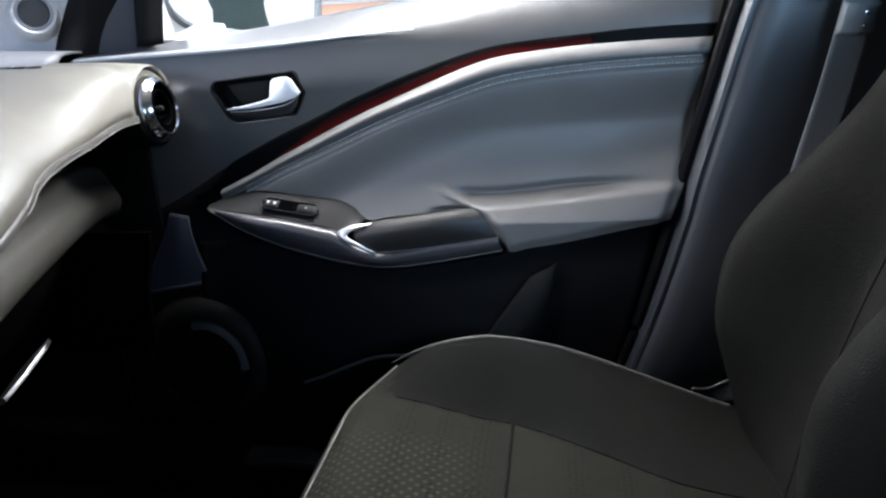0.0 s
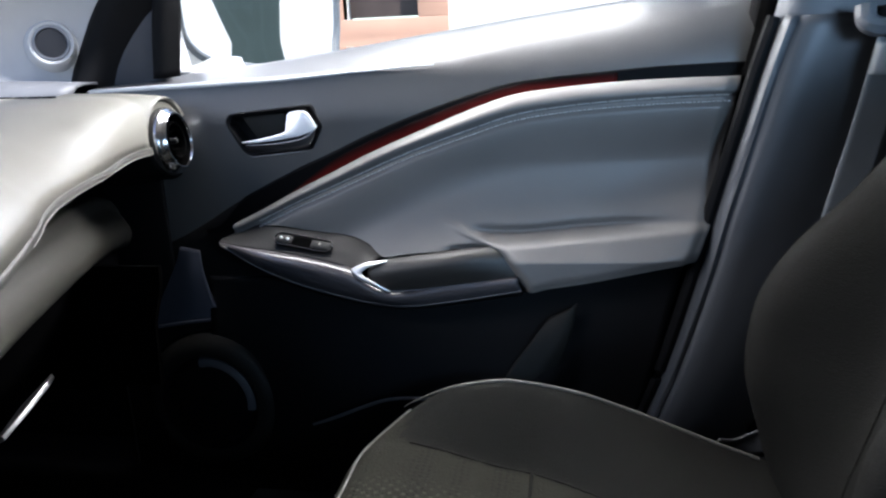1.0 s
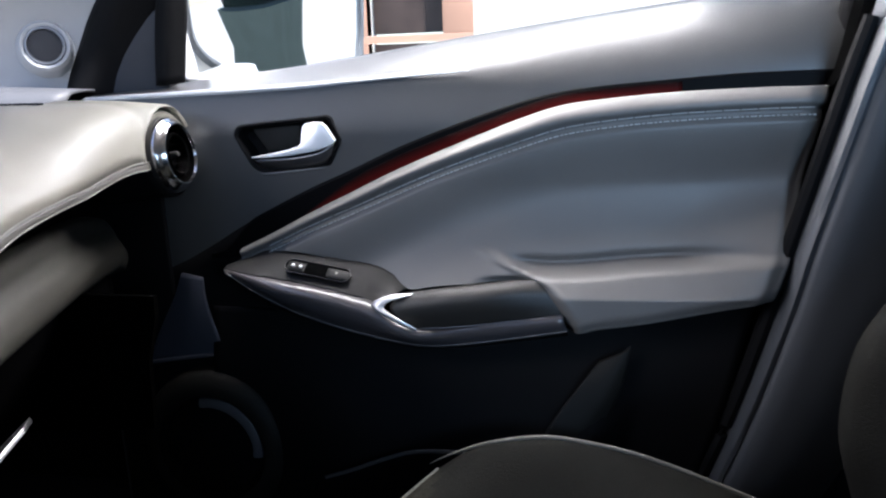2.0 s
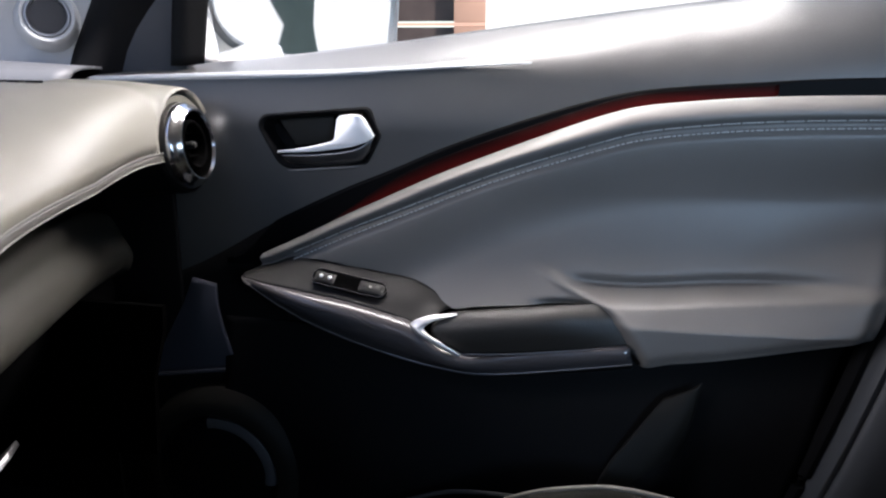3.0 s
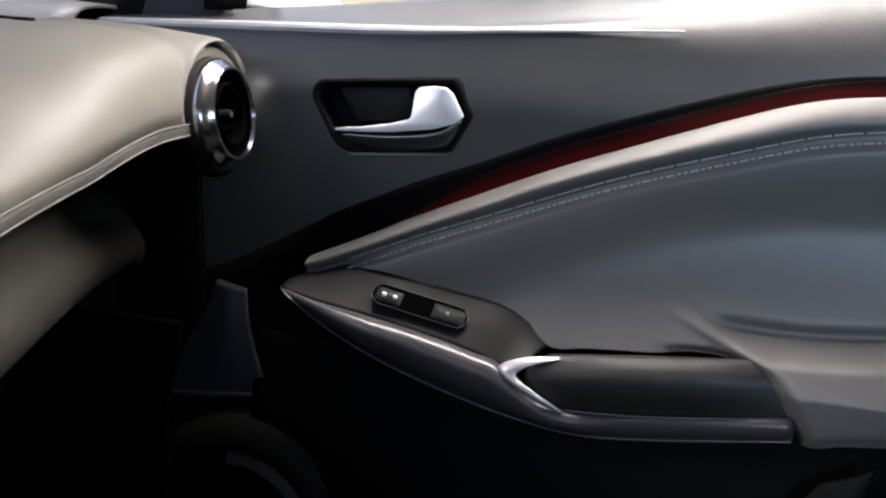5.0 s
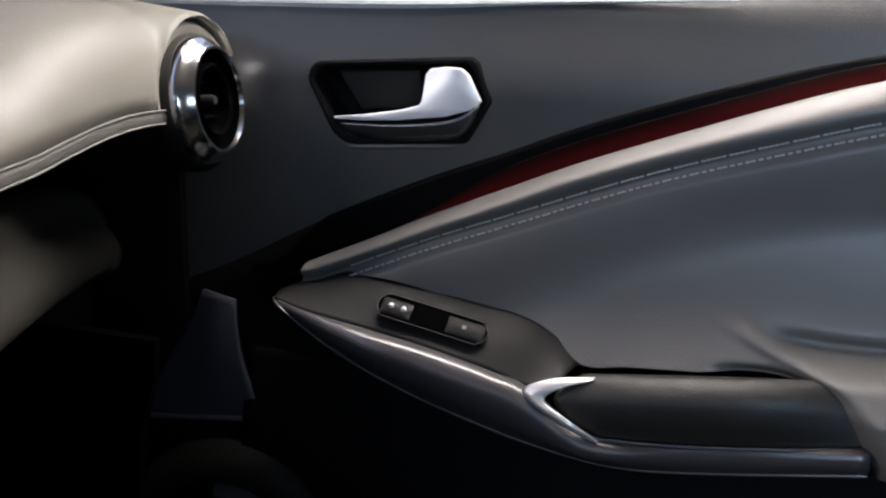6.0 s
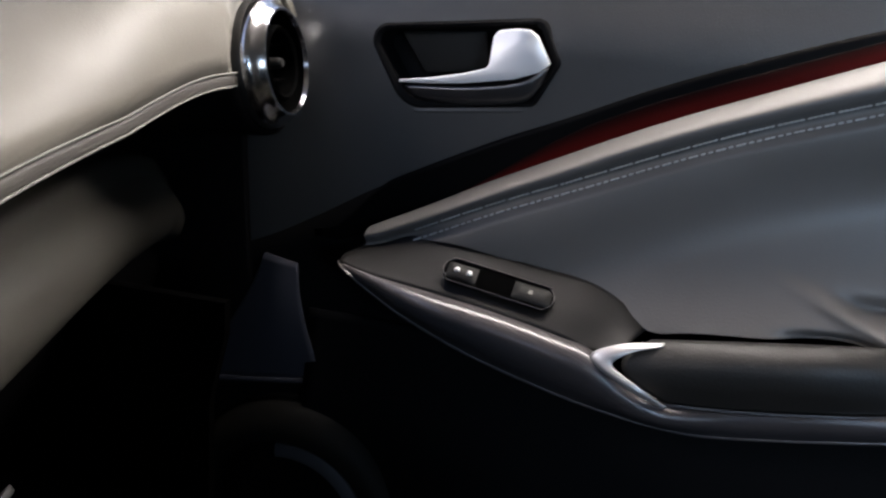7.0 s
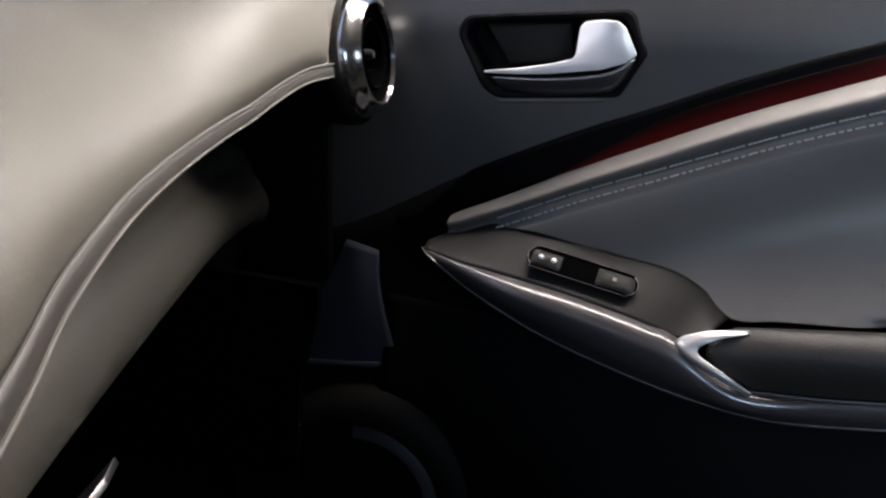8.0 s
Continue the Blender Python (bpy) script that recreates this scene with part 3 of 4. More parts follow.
    for i in range(NXI):
        u = i / (NXI - 1)
        col = []
        for j in range(NZI):
            v = j / (NZI - 1)
            x = -0.375 + u * (0.378 + 0.375)
            zt = smooth_along(ROLLTOP, x)
            zb = smooth_along(BOTTOM, x)
            z = zt + (zb - zt) * v
            # the rear edge slopes with the pillar
            xr = smooth_along(REAR, z) - 0.014
            x2 = -0.375 + u * (xr + 0.375)
            zt, zb = smooth_along(ROLLTOP, x2), smooth_along(BOTTOM, x2)
            zm = min(zt - 0.004, max(zb + 0.002, smooth_along(BREAK, x2)))
            z = zt + (zm - zt) * v / 0.72 if v < 0.72 else zm + (zb - zm) * (v - 0.72) / 0.28
            y = insert_depth(x2, z) + 0.008 * ease(0.97, 1.0, u)
            col.append((x2, y, z))
        # tuck the lower edge back
        col.append((col[-1][0], col[-1][1] + 0.006, col[-1][2] - 0.003))
        col.append((col[-1][0], 1.172, col[-1][2] - 0.001))
        col.insert(0, (col[0][0], col[0][1] + 0.010, col[0][2] - 0.0005))
        rows.append(col)
    rows.append([(p[0] + 0.0015, p[1] + 0.002, p[2]) for p in rows[-1]])
    rows.append([(p[0] + 0.0005, 1.198, p[2]) for p in rows[-1]])
    ins = part("insert", sheet(rows), M_LEATHER, d, "padded grey leatherette insert", angle=60)
    for off, length, r in ((0.0, 0.0034, 0.0008), (-0.0085, 0.0038, 0.0009)):
        pts = [(x, insert_depth(x, smooth_along(STITCH, x) + off) - 0.0008, smooth_along(STITCH, x) + off) for x in np.linspace(-0.33, 0.368, 24)]
        part("stitching", stitches(pts, 0.0040 if off == 0.0 else 0.0050, length, r), M_THREAD, ins, "pale contrast stitching")

    # dark rubber strip along the rear edge
    rows = []
    for z in np.linspace(0.44, 1.19, 60):
        xr = 0.215 + (0.425 - 0.215) * (z - 0.40) / 0.80 + 0.018 * math.sin(math.pi * min(1.0, (z - 0.40) / 0.80))
        near = 0.030 * ease(1.04, 1.09, z)
        rows.append([(xr - 0.040 + 0.8 * near, 1.194 - 0.5 * near, z), (xr - 0.020 + 0.3 * near, 1.190 - near, z), (xr + 0.004, 1.180 - near, z), (xr + 0.040, 1.165 - 0.6 * near, z), (xr + 0.050, 1.165, z)])
    part("rear_strip", sheet(rows), M_PIT, d, "black rubber strip along the rear edge")

    # latch handle
    HC = Vector((-0.306, 1.172, 1.012))
    rim = [(x, 1.168, z) for x, z in hole]
    rings = []
    for grow, y in ((0.0054, 1.1732), (0.0044, 1.1708), (0.0016, 1.1692), (-0.001, 1.1698), (-0.003, 1.1715), (-0.004, 1.180), (-0.006, 1.195)):
        ring = []
        for p in rim:
            p = Vector(p)
            q = Vector((p.x, y + 0.012 * ease(1.02, 1.10, p.z), p.z))
            dr = (Vector((p.x, 0, p.z)) - Vector((HC.x, 0, HC.z)))
            dr = Vector((dr.x, 0, dr.z * 2)).normalized()
            ring.append(q + dr * grow)
        rings.append(ring)
    hb = sheet(rings, closed=True)
    hb.faces.new(list(hb.verts)[-len(rim):])
    bz = part("handle_bezel", hb, M_DARK, d, "black recessed handle bezel")
    # soft raised lip under the handle
    lip = []
    for (px, pz), (qx, qz) in zip(hole, hole[1:] + hole[:1]):
        side = Vector((pz - qz, 0, qx - px)).normalized()
        if pz < 1.012 and (Vector((qx, 0, qz)) - Vector((px, 0, pz))).length > 1e-5:
            lip.append((px + side.x * 0.0058, 1.1722, pz + side.z * 0.0058))
    part("bezel_lip", tube(lip, 0.0026, 100, 8, taper=lambda f: 0.15 + 0.85 * ease(0.0, 0.25, f) * ease(1.0, 0.75, f)), M_PLASTIC, d, "raised grey lip under the handle")
    # the pale flat at the back of the cup
    part("handle_cup", prism([(-0.362, 1.186, 1.032), (-0.290, 1.186, 1.036), (-0.285, 1.186, 1.005), (-0.340, 1.186, 1.000)], (0, 0.004, 0), 0.0015), M_LOWER, bz, "grey handle cup")
    # lever: slim blade that grows into a broad thumb plate
    out = [(-0.358, 0.9945), (-0.33, 0.9985), (-0.30, 1.0045), (-0.283, 1.0095), (-0.2805, 1.013), (-0.2800, 1.034), (-0.2765, 1.0385),
           (-0.262, 1.0408), (-0.250, 1.0405), (-0.244, 1.036), (-0.2330, 1.0155), (-0.240, 1.009), (-0.26, 1.0025), (-0.30, 0.9965), (-0.33, 0.9938), (-0.357, 0.9925)]
    lv = prism([(x, 1.158, z) for x, z in out], (0, 0.006, 0), 0.0011)
    for v in lv.verts:
        v.co.y += 0.008 * ease(-0.31, -0.36, v.co.x) + 0.006 * ease(-0.255, -0.232, v.co.x) + 0.010 * ease(1.012, 1.041, v.co.z) * ease(-0.245, -0.275, v.co.x)
    part("lever", lv, M_LEVER, d, "satin chrome latch lever")
    part("lever_base", loft([[(-0.352, 1.167, 0.990), (-0.30, 1.160, 0.993), (-0.255, 1.158, 1.000), (-0.234, 1.163, 1.013)],
                             [(-0.345, 1.168, 0.984), (-0.30, 1.163, 0.984), (-0.252, 1.162, 0.989), (-0.240, 1.166, 1.000)],
                             [(-0.338, 1.172, 0.980), (-0.30, 1.170, 0.979), (-0.255, 1.170, 0.985), (-0.246, 1.171, 0.993)]], 30, 10), M_DARKMETAL, d, "dark silver lower lever face", thick=0.003)

    # switch plate: from the insert's edge out to the armrest's inner edge
    outer = [(-0.388, 1.135, 0.848), (-0.365, 1.150, 0.857), (-0.337, 1.150, 0.869), (-0.298, 1.147, 0.870), (-0.233, 1.144, 0.856), (-0.182, 1.141, 0.849), (-0.151, 1.139, 0.834), (-0.131, 1.136, 0.819)]
    inner = [(-0.387, 1.112, 0.8475), (-0.355, 1.1035, 0.8430), (-0.306, 1.101, 0.8365), (-0.262, 1.100, 0.8298), (-0.225, 1.100, 0.8222), (-0.195, 1.100, 0.8148), (-0.172, 1.100, 0.8080), (-0.148, 1.104, 0.8125)]
    mid = [tuple((Vector(a) * 0.5 + Vector(b) * 0.5 + Vector((0, 0, 0.002)))) for a, b in zip(outer, inner)]
    part("switch_plate", loft([outer, mid, inner], 60, 16), M_PLATE, d, "dark satin switch plate", thick=0.002)
    lip = [(-0.390, 1.118, 0.846), (-0.378, 1.106, 0.842), (-0.332, 1.102, 0.815), (-0.274, 1.102, 0.789), (-0.205, 1.102, 0.768), (-0.149, 1.102, 0.756), (-0.096, 1.102, 0.751), (-0.034, 1.104, 0.757), (0.079, 1.108, 0.775)]
    bev_hi = inner[:-1]
    bev_hi = bev_hi + [(-0.112, 1.098, 0.776), (0.0, 1.100, 0.788), (0.074, 1.104, 0.797)]
    n_hi, n_lip = spline(bev_hi, 70), spline(lip, 70)
    rows = []
    for k in range(70):
        a, b = n_hi[k], n_lip[k]
        h = ease(0.0, 0.22, k / 69) * (1 - 0.55 * ease(0.55, 0.72, k / 69))
        rows.append(spline([a + Vector((0, 0.002, 0.0)), a + Vector((0, -0.004 * h, -0.0006)), a + (b - a) * 0.10 + Vector((0, -0.0115 * h, 0.0012 * h)),
                            a + (b - a) * 0.32 + Vector((0, -0.0165 * h, 0)), a + (b - a) * 0.62 + Vector((0, -0.0125 * h, 0)), b], 16))
    part("armrest_fascia", sheet(rows), M_GLOSS, d, "gloss dark armrest fascia", thick=0.002)
    part("armrest_lip", tube([(x, y - 0.0012, z) for x, y, z in lip], 0.0011, 70), M_BEAD, d, "thin grey edge line under the armrest")
    under = loft([lip, [(x, 1.125, z - 0.012) for x, y, z in lip], [(x, 1.172, z - 0.022) for x, y, z in lip]], 50, 10)
    part("armrest_underside", under, M_DARK, d, "black armrest underside", thick=0.002)
    # padded rest
    part("pull_cup", loft([[(-0.135, 1.160, 0.838), (-0.06, 1.160, 0.842), (0.0, 1.160, 0.848), (0.055, 1.155, 0.835)], [(-0.135, 1.150, 0.805), (-0.06, 1.150, 0.812), (0.0, 1.150, 0.820), (0.055, 1.145, 0.822)], [(-0.135, 1.120, 0.800), (-0.06, 1.118, 0.808), (0.0, 1.118, 0.815), (0.055, 1.12, 0.818)]], 20, 8), M_DARK, d, "black pull handle slot", thick=0.002)
    pad = loft([[(-0.130, 1.120, 0.806), (-0.06, 1.119, 0.816), (0.0, 1.119, 0.824), (0.06, 1.128, 0.826)],
                [(-0.130, 1.110, 0.8195), (-0.06, 1.111, 0.829), (0.0, 1.111, 0.837), (0.058, 1.123, 0.838)],
                [(-0.149, 1.0985, 0.806), (-0.06, 1.096, 0.820), (0.0, 1.097, 0.828), (0.066, 1.113, 0.826)],
                [(-0.142, 1.0945, 0.792), (-0.06, 1.093, 0.803), (0.0, 1.094, 0.811), (0.074, 1.111, 0.812)],
                [(-0.112, 1.097, 0.777), (-0.06, 1.096, 0.782), (0.0, 1.099, 0.789), (0.082, 1.110, 0.797)]], 40, 24)
    part("armrest_pad", pad, M_PAD, d, "dark leather armrest pad", thick=0.003)
    part("pad_seam", tube([(-0.114, 1.0945, 0.776), (-0.06, 1.0935, 0.781), (0.0, 1.0965, 0.788), (0.071, 1.1035, 0.796)], 0.0009), M_PILLAR, d, "thin grey seam line")
    # chevron accent
    chev = loft([[(-0.120, 1.107, 0.8205), (-0.152, 1.097, 0.8190), (-0.173, 1.0915, 0.8075), (-0.145, 1.0840, 0.7910), (-0.116, 1.0890, 0.7765)],
                 [(-0.120, 1.105, 0.8200), (-0.149, 1.0930, 0.8160), (-0.165, 1.0875, 0.8055), (-0.139, 1.0820, 0.7920), (-0.114, 1.0880, 0.7770)],
                 [(-0.120, 1.104, 0.8195), (-0.145, 1.0930, 0.8145), (-0.156, 1.0880, 0.8045), (-0.135, 1.0835, 0.7930), (-0.113, 1.0890, 0.7775)]], 40, 8)
    part("accent", chev, M_ACCENT, d, "satin chrome arrow-shaped accent", thick=0.002)
    # switch well
    c0, c1 = Vector((-0.286, 1.1135, 0.853)), Vector((-0.218, 1.1145, 0.8405))
    t = (c1 - c0).normalized()
    nrm = Vector((-0.10, -0.62, 0.78))
    nrm = (nrm - t * nrm.dot(t)).normalized()
    s = t.cross(nrm).normalized()

    def capsule(r, h, grow=0.0):
        pts = []
        for k in range(24):
            a = 2 * math.pi * k / 24
            cc = c1 if math.cos(a) > 0 else c0
            pts.append(cc + t * math.cos(a) * (r + grow) + s * math.sin(a) * (r + grow) * 0.95 + nrm * h)
        return pts
    well = sheet([capsule(0.0118, 0.0002), capsule(0.0114, 0.0016), capsule(0.0106, 0.0018), capsule(0.0100, 0.0008), capsule(0.0035, 0.0008)], closed=True)
    well.faces.new(list(well.verts)[-24:])
    sw = part("switch_well", well, M_PIT, d, "gloss black window switch panel")
    part("well_rim", tube(capsule(0.0112, 0.0016) + capsule(0.0112, 0.0016)[:1], 0.0004, 60, 6), M_GLOSS, sw, "thin grey rim")
    ln = (c1 - c0).length

    def key(x0, x1, w, h, dip):
        rows = []
        for k in range(9):
            f = k / 8
            e = x0 + (x1 - x0) * f
            hh = h * (1 - abs(2 * f - 1) ** 6) - dip * math.sin(math.pi * f)
            rows.append([c0 + t * e + s * w * g + nrm * (0.0008 + max(0.0, hh) * (1 - abs(g) ** 4)) for g in (-1, -0.9, -0.6, 0, 0.6, 0.9, 1)])
        return sheet(rows)
    part("button_cap", key(-0.008, 0.017, 0.0072, 0.0022, 0.0), M_PLATE, sw, "dark button cap")
    for f in (0.000, 0.0105):
        part("button", lathe([(0, 0.0046), (0.0014, 0.0043), (0.0023, 0.0032), (0.0025, 0.0012)], c0 + t * f, nrm, 16), M_LEVER, sw, "small silver button")
    part("rocker", key(ln - 0.022, ln + 0.009, 0.0078, 0.0040, 0.0016), M_LOWER, sw, "dark window rocker switch")
    a = c0 + t * (ln - 0.008)
    part("icon", prism([a + t * e + s * w + nrm * 0.0036 for e, w in ((-0.0016, -0.0016), (0.0016, -0.0016), (0.0016, 0.0016), (-0.0016, 0.0016))], nrm * 0.0003), M_PIPING, sw, "pale switch mark")

    # lower door: swelling with the map pocket and the loudspeaker pod
    low = []
    for i in range(60):
        u = i / 59
        col = []
        for j in range(40):
            v = j / 39
            z = 0.775 - 0.36 * v
            x = -0.44 + u * (smooth_along(REAR, z) - 0.006 + 0.44)
            z = z + 0.03 * ease(0.05, 0.33, x) * (1 - v)
            y = 1.168 - 0.020 * ease(0.80, 0.66, z)
            pk = ease(0.165, 0.10, x + (0.62 - z) * 0.45) * ease(0.72, 0.60, z)
            y -= 0.045 * pk * ease(-0.40, -0.20, x)
            col.append((x, y, z))
        low.append(col)
    part("lower_panel", sheet(low), M_DARK, d, "black grained lower door panel", thick=0.003)
    part("pocket_lip", tube([(-0.252, 1.084, 0.556), (-0.215, 1.082, 0.570), (-0.165, 1.080, 0.592), (-0.125, 1.079, 0.606), (-0.075, 1.079, 0.610), (-0.01, 1.082, 0.606), (0.06, 1.090, 0.60)], 0.0028, 40), M_PLASTIC, d, "grey lip of the map pocket")
    part("pocket_end", loft([[(0.160, 1.140, 0.745), (0.149, 1.132, 0.690), (0.124, 1.124, 0.632), (0.098, 1.118, 0.590)],
                             [(0.150, 1.137, 0.738), (0.128, 1.124, 0.688), (0.098, 1.112, 0.636), (0.075, 1.104, 0.600)],
                             [(0.120, 1.140, 0.722), (0.085, 1.122, 0.680), (0.058, 1.108, 0.645), (0.042, 1.098, 0.610)]], 30, 14), M_POCKET, d, "dark grey rear end of the map pocket", thick=0.003)
    # loudspeaker pod
    pc = Vector((-0.45, 1.168, 0.56))
    part("speaker_pod", lathe([(0.122, -0.002), (0.119, 0.020), (0.111, 0.034), (0.097, 0.040), (0.086, 0.038)], pc, (0, -1, 0), 56), M_POCKET, d, "dark grey rounded loudspeaker pod")
    part("speaker_ring", lathe([(0.087, 0.038), (0.084, 0.026), (0.081, 0.020)], pc, (0, -1, 0), 56), M_DARK, d, "black loudspeaker surround")
    # only the arc of the rim that catches light is modelled, in lighter grey
    arc = [[pc + Vector((r * math.cos(g), -h, r * math.sin(g))) for r, h in ((0.081, 0.020), (0.079, 0.032), (0.073, 0.036), (0.067, 0.036), (0.063, 0.028))] for g in np.linspace(-0.15, 1.75, 40)]
    part("speaker_rim", sheet(arc), M_PILLARLOW, d, "lit crescent of the loudspeaker rim, as a grey arc")
    part("speaker_grille", lathe([(0.080, 0.018), (0.063, 0.027), (0.03, 0.026), (0.0, 0.025)], pc, (0, -1, 0), 56), M_DARK, d, "black loudspeaker grille")
    return d


# ---- pillars ----
def pillars():
    # B-pillar lower trim
    p = thing("pillar_trim", (0.42, 1.2, 0.42), "grey plastic pillar trim beside the closed door", "pillar trim")
    seam = [(0.225, 1.135, 0.44), (0.273, 1.130, 0.568), (0.305, 1.128, 0.664), (0.340, 1.126, 0.796), (0.357, 1.124, 0.88), (0.384, 1.122, 0.99), (0.406, 1.121, 1.08), (0.425, 1.124, 1.145)]

    def shift(dx, dy):
        return [(x + dx * (0.6 + 0.4 * (z - 0.44)), y + dy, z) for x, y, z in seam]
    face = loft([shift(-0.006, 0.03), shift(0.0, 0.004), shift(0.006, -0.003), shift(0.016, 0.002), shift(0.024, -0.004), shift(0.06, -0.006), shift(0.14, 0.012), shift(0.26, 0.06), shift(0.30, 0.10)], 50, 60)
    # same plastic as the upper cover, coloured darker for shade
    part("lower_trim", face, M_PILLARLOW, p, thick=0.003)
    part("upper_trim", loft([[(0.412, 1.15, 1.135), (0.43, 1.145, 1.22), (0.46, 1.12, 1.34), (0.50, 1.08, 1.47)],
                             [(0.432, 1.128, 1.135), (0.45, 1.115, 1.22), (0.48, 1.085, 1.34), (0.52, 1.05, 1.47)],
                             [(0.50, 1.128, 1.13), (0.51, 1.115, 1.22), (0.53, 1.085, 1.34), (0.55, 1.05, 1.47)],
                             [(0.66, 1.18, 1.140), (0.66, 1.17, 1.22), (0.66, 1.14, 1.34), (0.66, 1.10, 1.47)]], 24, 24), M_PILLAR, p, "grey upper pillar cover", thick=0.003)
    part("door_seal", tube([(x - 0.013, y + 0.022, z) for x, y, z in seam], 0.009, 50), M_DARK, p, "black rubber door seal")
    # A-pillar trim with the tweeter
    a = thing("windscreen_pillar_trim", (-0.72, 1.24, 1.07), "pale grey windscreen pillar trim with a round tweeter", "pillar trim")
    part("cover", loft([[(-0.90, 1.13, 1.04), (-0.86, 1.13, 1.16), (-0.72, 1.12, 1.27), (-0.42, 1.08, 1.45)],
                        [(-0.80, 1.19, 1.04), (-0.77, 1.19, 1.17), (-0.66, 1.17, 1.27), (-0.38, 1.12, 1.46)],
                        [(-0.70, 1.225, 1.04), (-0.68, 1.225, 1.17), (-0.60, 1.20, 1.26), (-0.34, 1.15, 1.46)],
                        [(-0.655, 1.245, 1.04), (-0.635, 1.24, 1.16), (-0.56, 1.22, 1.25), (-0.32, 1.17, 1.46)]], 24, 24), M_APILLAR, a, thick=0.004)
    part("seal", loft([[(-0.695, 1.232, 1.060), (-0.655, 1.232, 1.14), (-0.565, 1.21, 1.25), (-0.31, 1.165, 1.46)],
                       [(-0.650, 1.208, 1.060), (-0.605, 1.208, 1.15), (-0.52, 1.195, 1.25), (-0.27, 1.155, 1.46)],
                       [(-0.585, 1.226, 1.060), (-0.545, 1.226, 1.145), (-0.455, 1.215, 1.25), (-0.20, 1.175, 1.46)]], 20, 10), M_DARK, a, "black rubber door seal", thick=0.004)
    ax = Vector((0.50, -0.84, 0.12)).normalized()
    tc = Vector((-0.697, 1.226, 1.155)) + ax * 0.020
    tw = part("tweeter", lathe([(0.044, -0.020), (0.038, -0.004), (0.0365, 0.003), (0.033, 0.007), (0.029, 0.006), (0.0275, 0.003)], tc, ax), M_APILLAR, a, "grey tweeter housing")
    part("ring", lathe([(0.0285, 0.004), (0.0272, 0.0080), (0.0245, 0.0080), (0.0230, 0.004)], tc, ax), M_SATIN, tw, "pale silver tweeter ring")
    part("grille", lathe([(0.0, 0.0065), (0.012, 0.0062), (0.0230, 0.004), (0.0235, 0.001)], tc, ax), M_SAIL, tw, "dark mesh tweeter grille")


# ---- dashboard ----
def dashboard():
    d = thing("dashboard", (-0.85, 0.6, 0.45), "pale grey stitched dashboard with round chrome air vents", "dashboard")
    # lower border of the upper pad: y, z
    border = [(0.30, 0.972), (0.55, 0.984), (0.62, 0.988), (0.66, 0.990), (0.90, 0.991), (0.94, 0.996), (0.98, 1.000), (1.02, 1.002), (1.06, 1.001), (1.17, 0.997)]
    edge = [(0.30, -0.200), (0.50, -0.246), (0.55, -0.268), (0.60, -0.293), (0.64, -0.315), (0.67, -0.334), (0.71, -0.356), (0.74, -0.371), (0.78, -0.388), (0.82, -0.403), (0.86, -0.416),
            (0.90, -0.427), (0.94, -0.433), (0.98, -0.440), (1.02, -0.446), (1.06, -0.450), (1.12, -0.452), (1.18, -0.452)]

    def front(y):
        return smooth_along(edge, y)
    rows = []
    VY, VZ, VR = 1.117, 1.005, 0.0635
    ys = sorted(list(np.linspace(0.30, 1.05, 80)) + [VY - VR * math.cos(g) for g in np.linspace(0.02, math.pi - 0.02, 44)])
    for y in ys:
        zb = smooth_along(border, y)
        xf = front(y)
        ztop = 1.076 - 0.010 * ease(0.7, 0.3, y)
        drop = 0.034 * ease(1.08, 1.175, y)
        pod = max(ease(0.82, 1.05, y), 0.20 * ease(0.80, 0.62, y))
        D = ztop - zb

        def bow(f, g):
            return (-0.64 + (xf + 0.64) * f, ztop - D * g)
        slope = [(-1.20, ztop - 0.010), (-0.95, ztop - 0.004), (-0.75, ztop), (-0.66, ztop - 0.001), bow(0.25, 0.07), bow(0.50, 0.22), bow(0.74, 0.45), bow(0.90, 0.70),
                 bow(0.985, 0.89), (xf - 0.001, zb)]
        round_end = [(-1.20, ztop - 0.010), (-0.95, ztop - 0.004), (-0.75, ztop), (-0.60, ztop), (-0.53, ztop - 0.001), (-0.49, ztop - 0.004),
                     (xf - 0.016, ztop - 0.013), (xf - 0.005, ztop - 0.026), (xf, zb + (ztop - 0.026 - zb) * 0.45), (xf - 0.001, zb)]
        prof = [(a[0] + (b[0] - a[0]) * pod, a[1] + (b[1] - a[1]) * pod) for a, b in zip(slope, round_end)]
        line = spline([(x, y, z - drop * ease(-0.75, -0.5, x) * (1 if z > 1.02 else 0.3)) for x, z in prof], 60)
        if y > VY - VR:
            # the pad swells over the upper half of the vent
            arc = VZ + math.sqrt(max(0.0, VR ** 2 - (y - VY) ** 2))
            k = 0.016 * ease(VY - VR, VY - VR + 0.03, y)
            cap = arc + 0.004 + 0.03 * (1 - ease(VY - 0.01, VY + 0.045, y))
            for p in line:
                z = p.z + (min(p.z, cap) - p.z) * ease(VY - 0.02, VY + 0.03, y) * ease(-0.64, -0.58, p.x)
                p.z = 0.5 * (z + arc + math.sqrt((z - arc) ** 2 + k * k)) if p.x > -0.60 else z
        rows.append(line)
    pad = part("upper_pad", sheet(rows), M_CREAM, d, "pale grey leatherette upper pad", thick=0.004)
    for off in (0.001, -0.0085):
        pts = []
        for y in np.linspace(0.60, 1.064, 40):
            pts.append((front(y) + 0.0022, y, smooth_along(border, y) + off))
        part("stitching", tube(pts, 0.0007, 120, 6), M_PIPING, pad, "pale contrast stitching")
    # rolled edge between the seams, its shade put into a darker colour
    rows = []
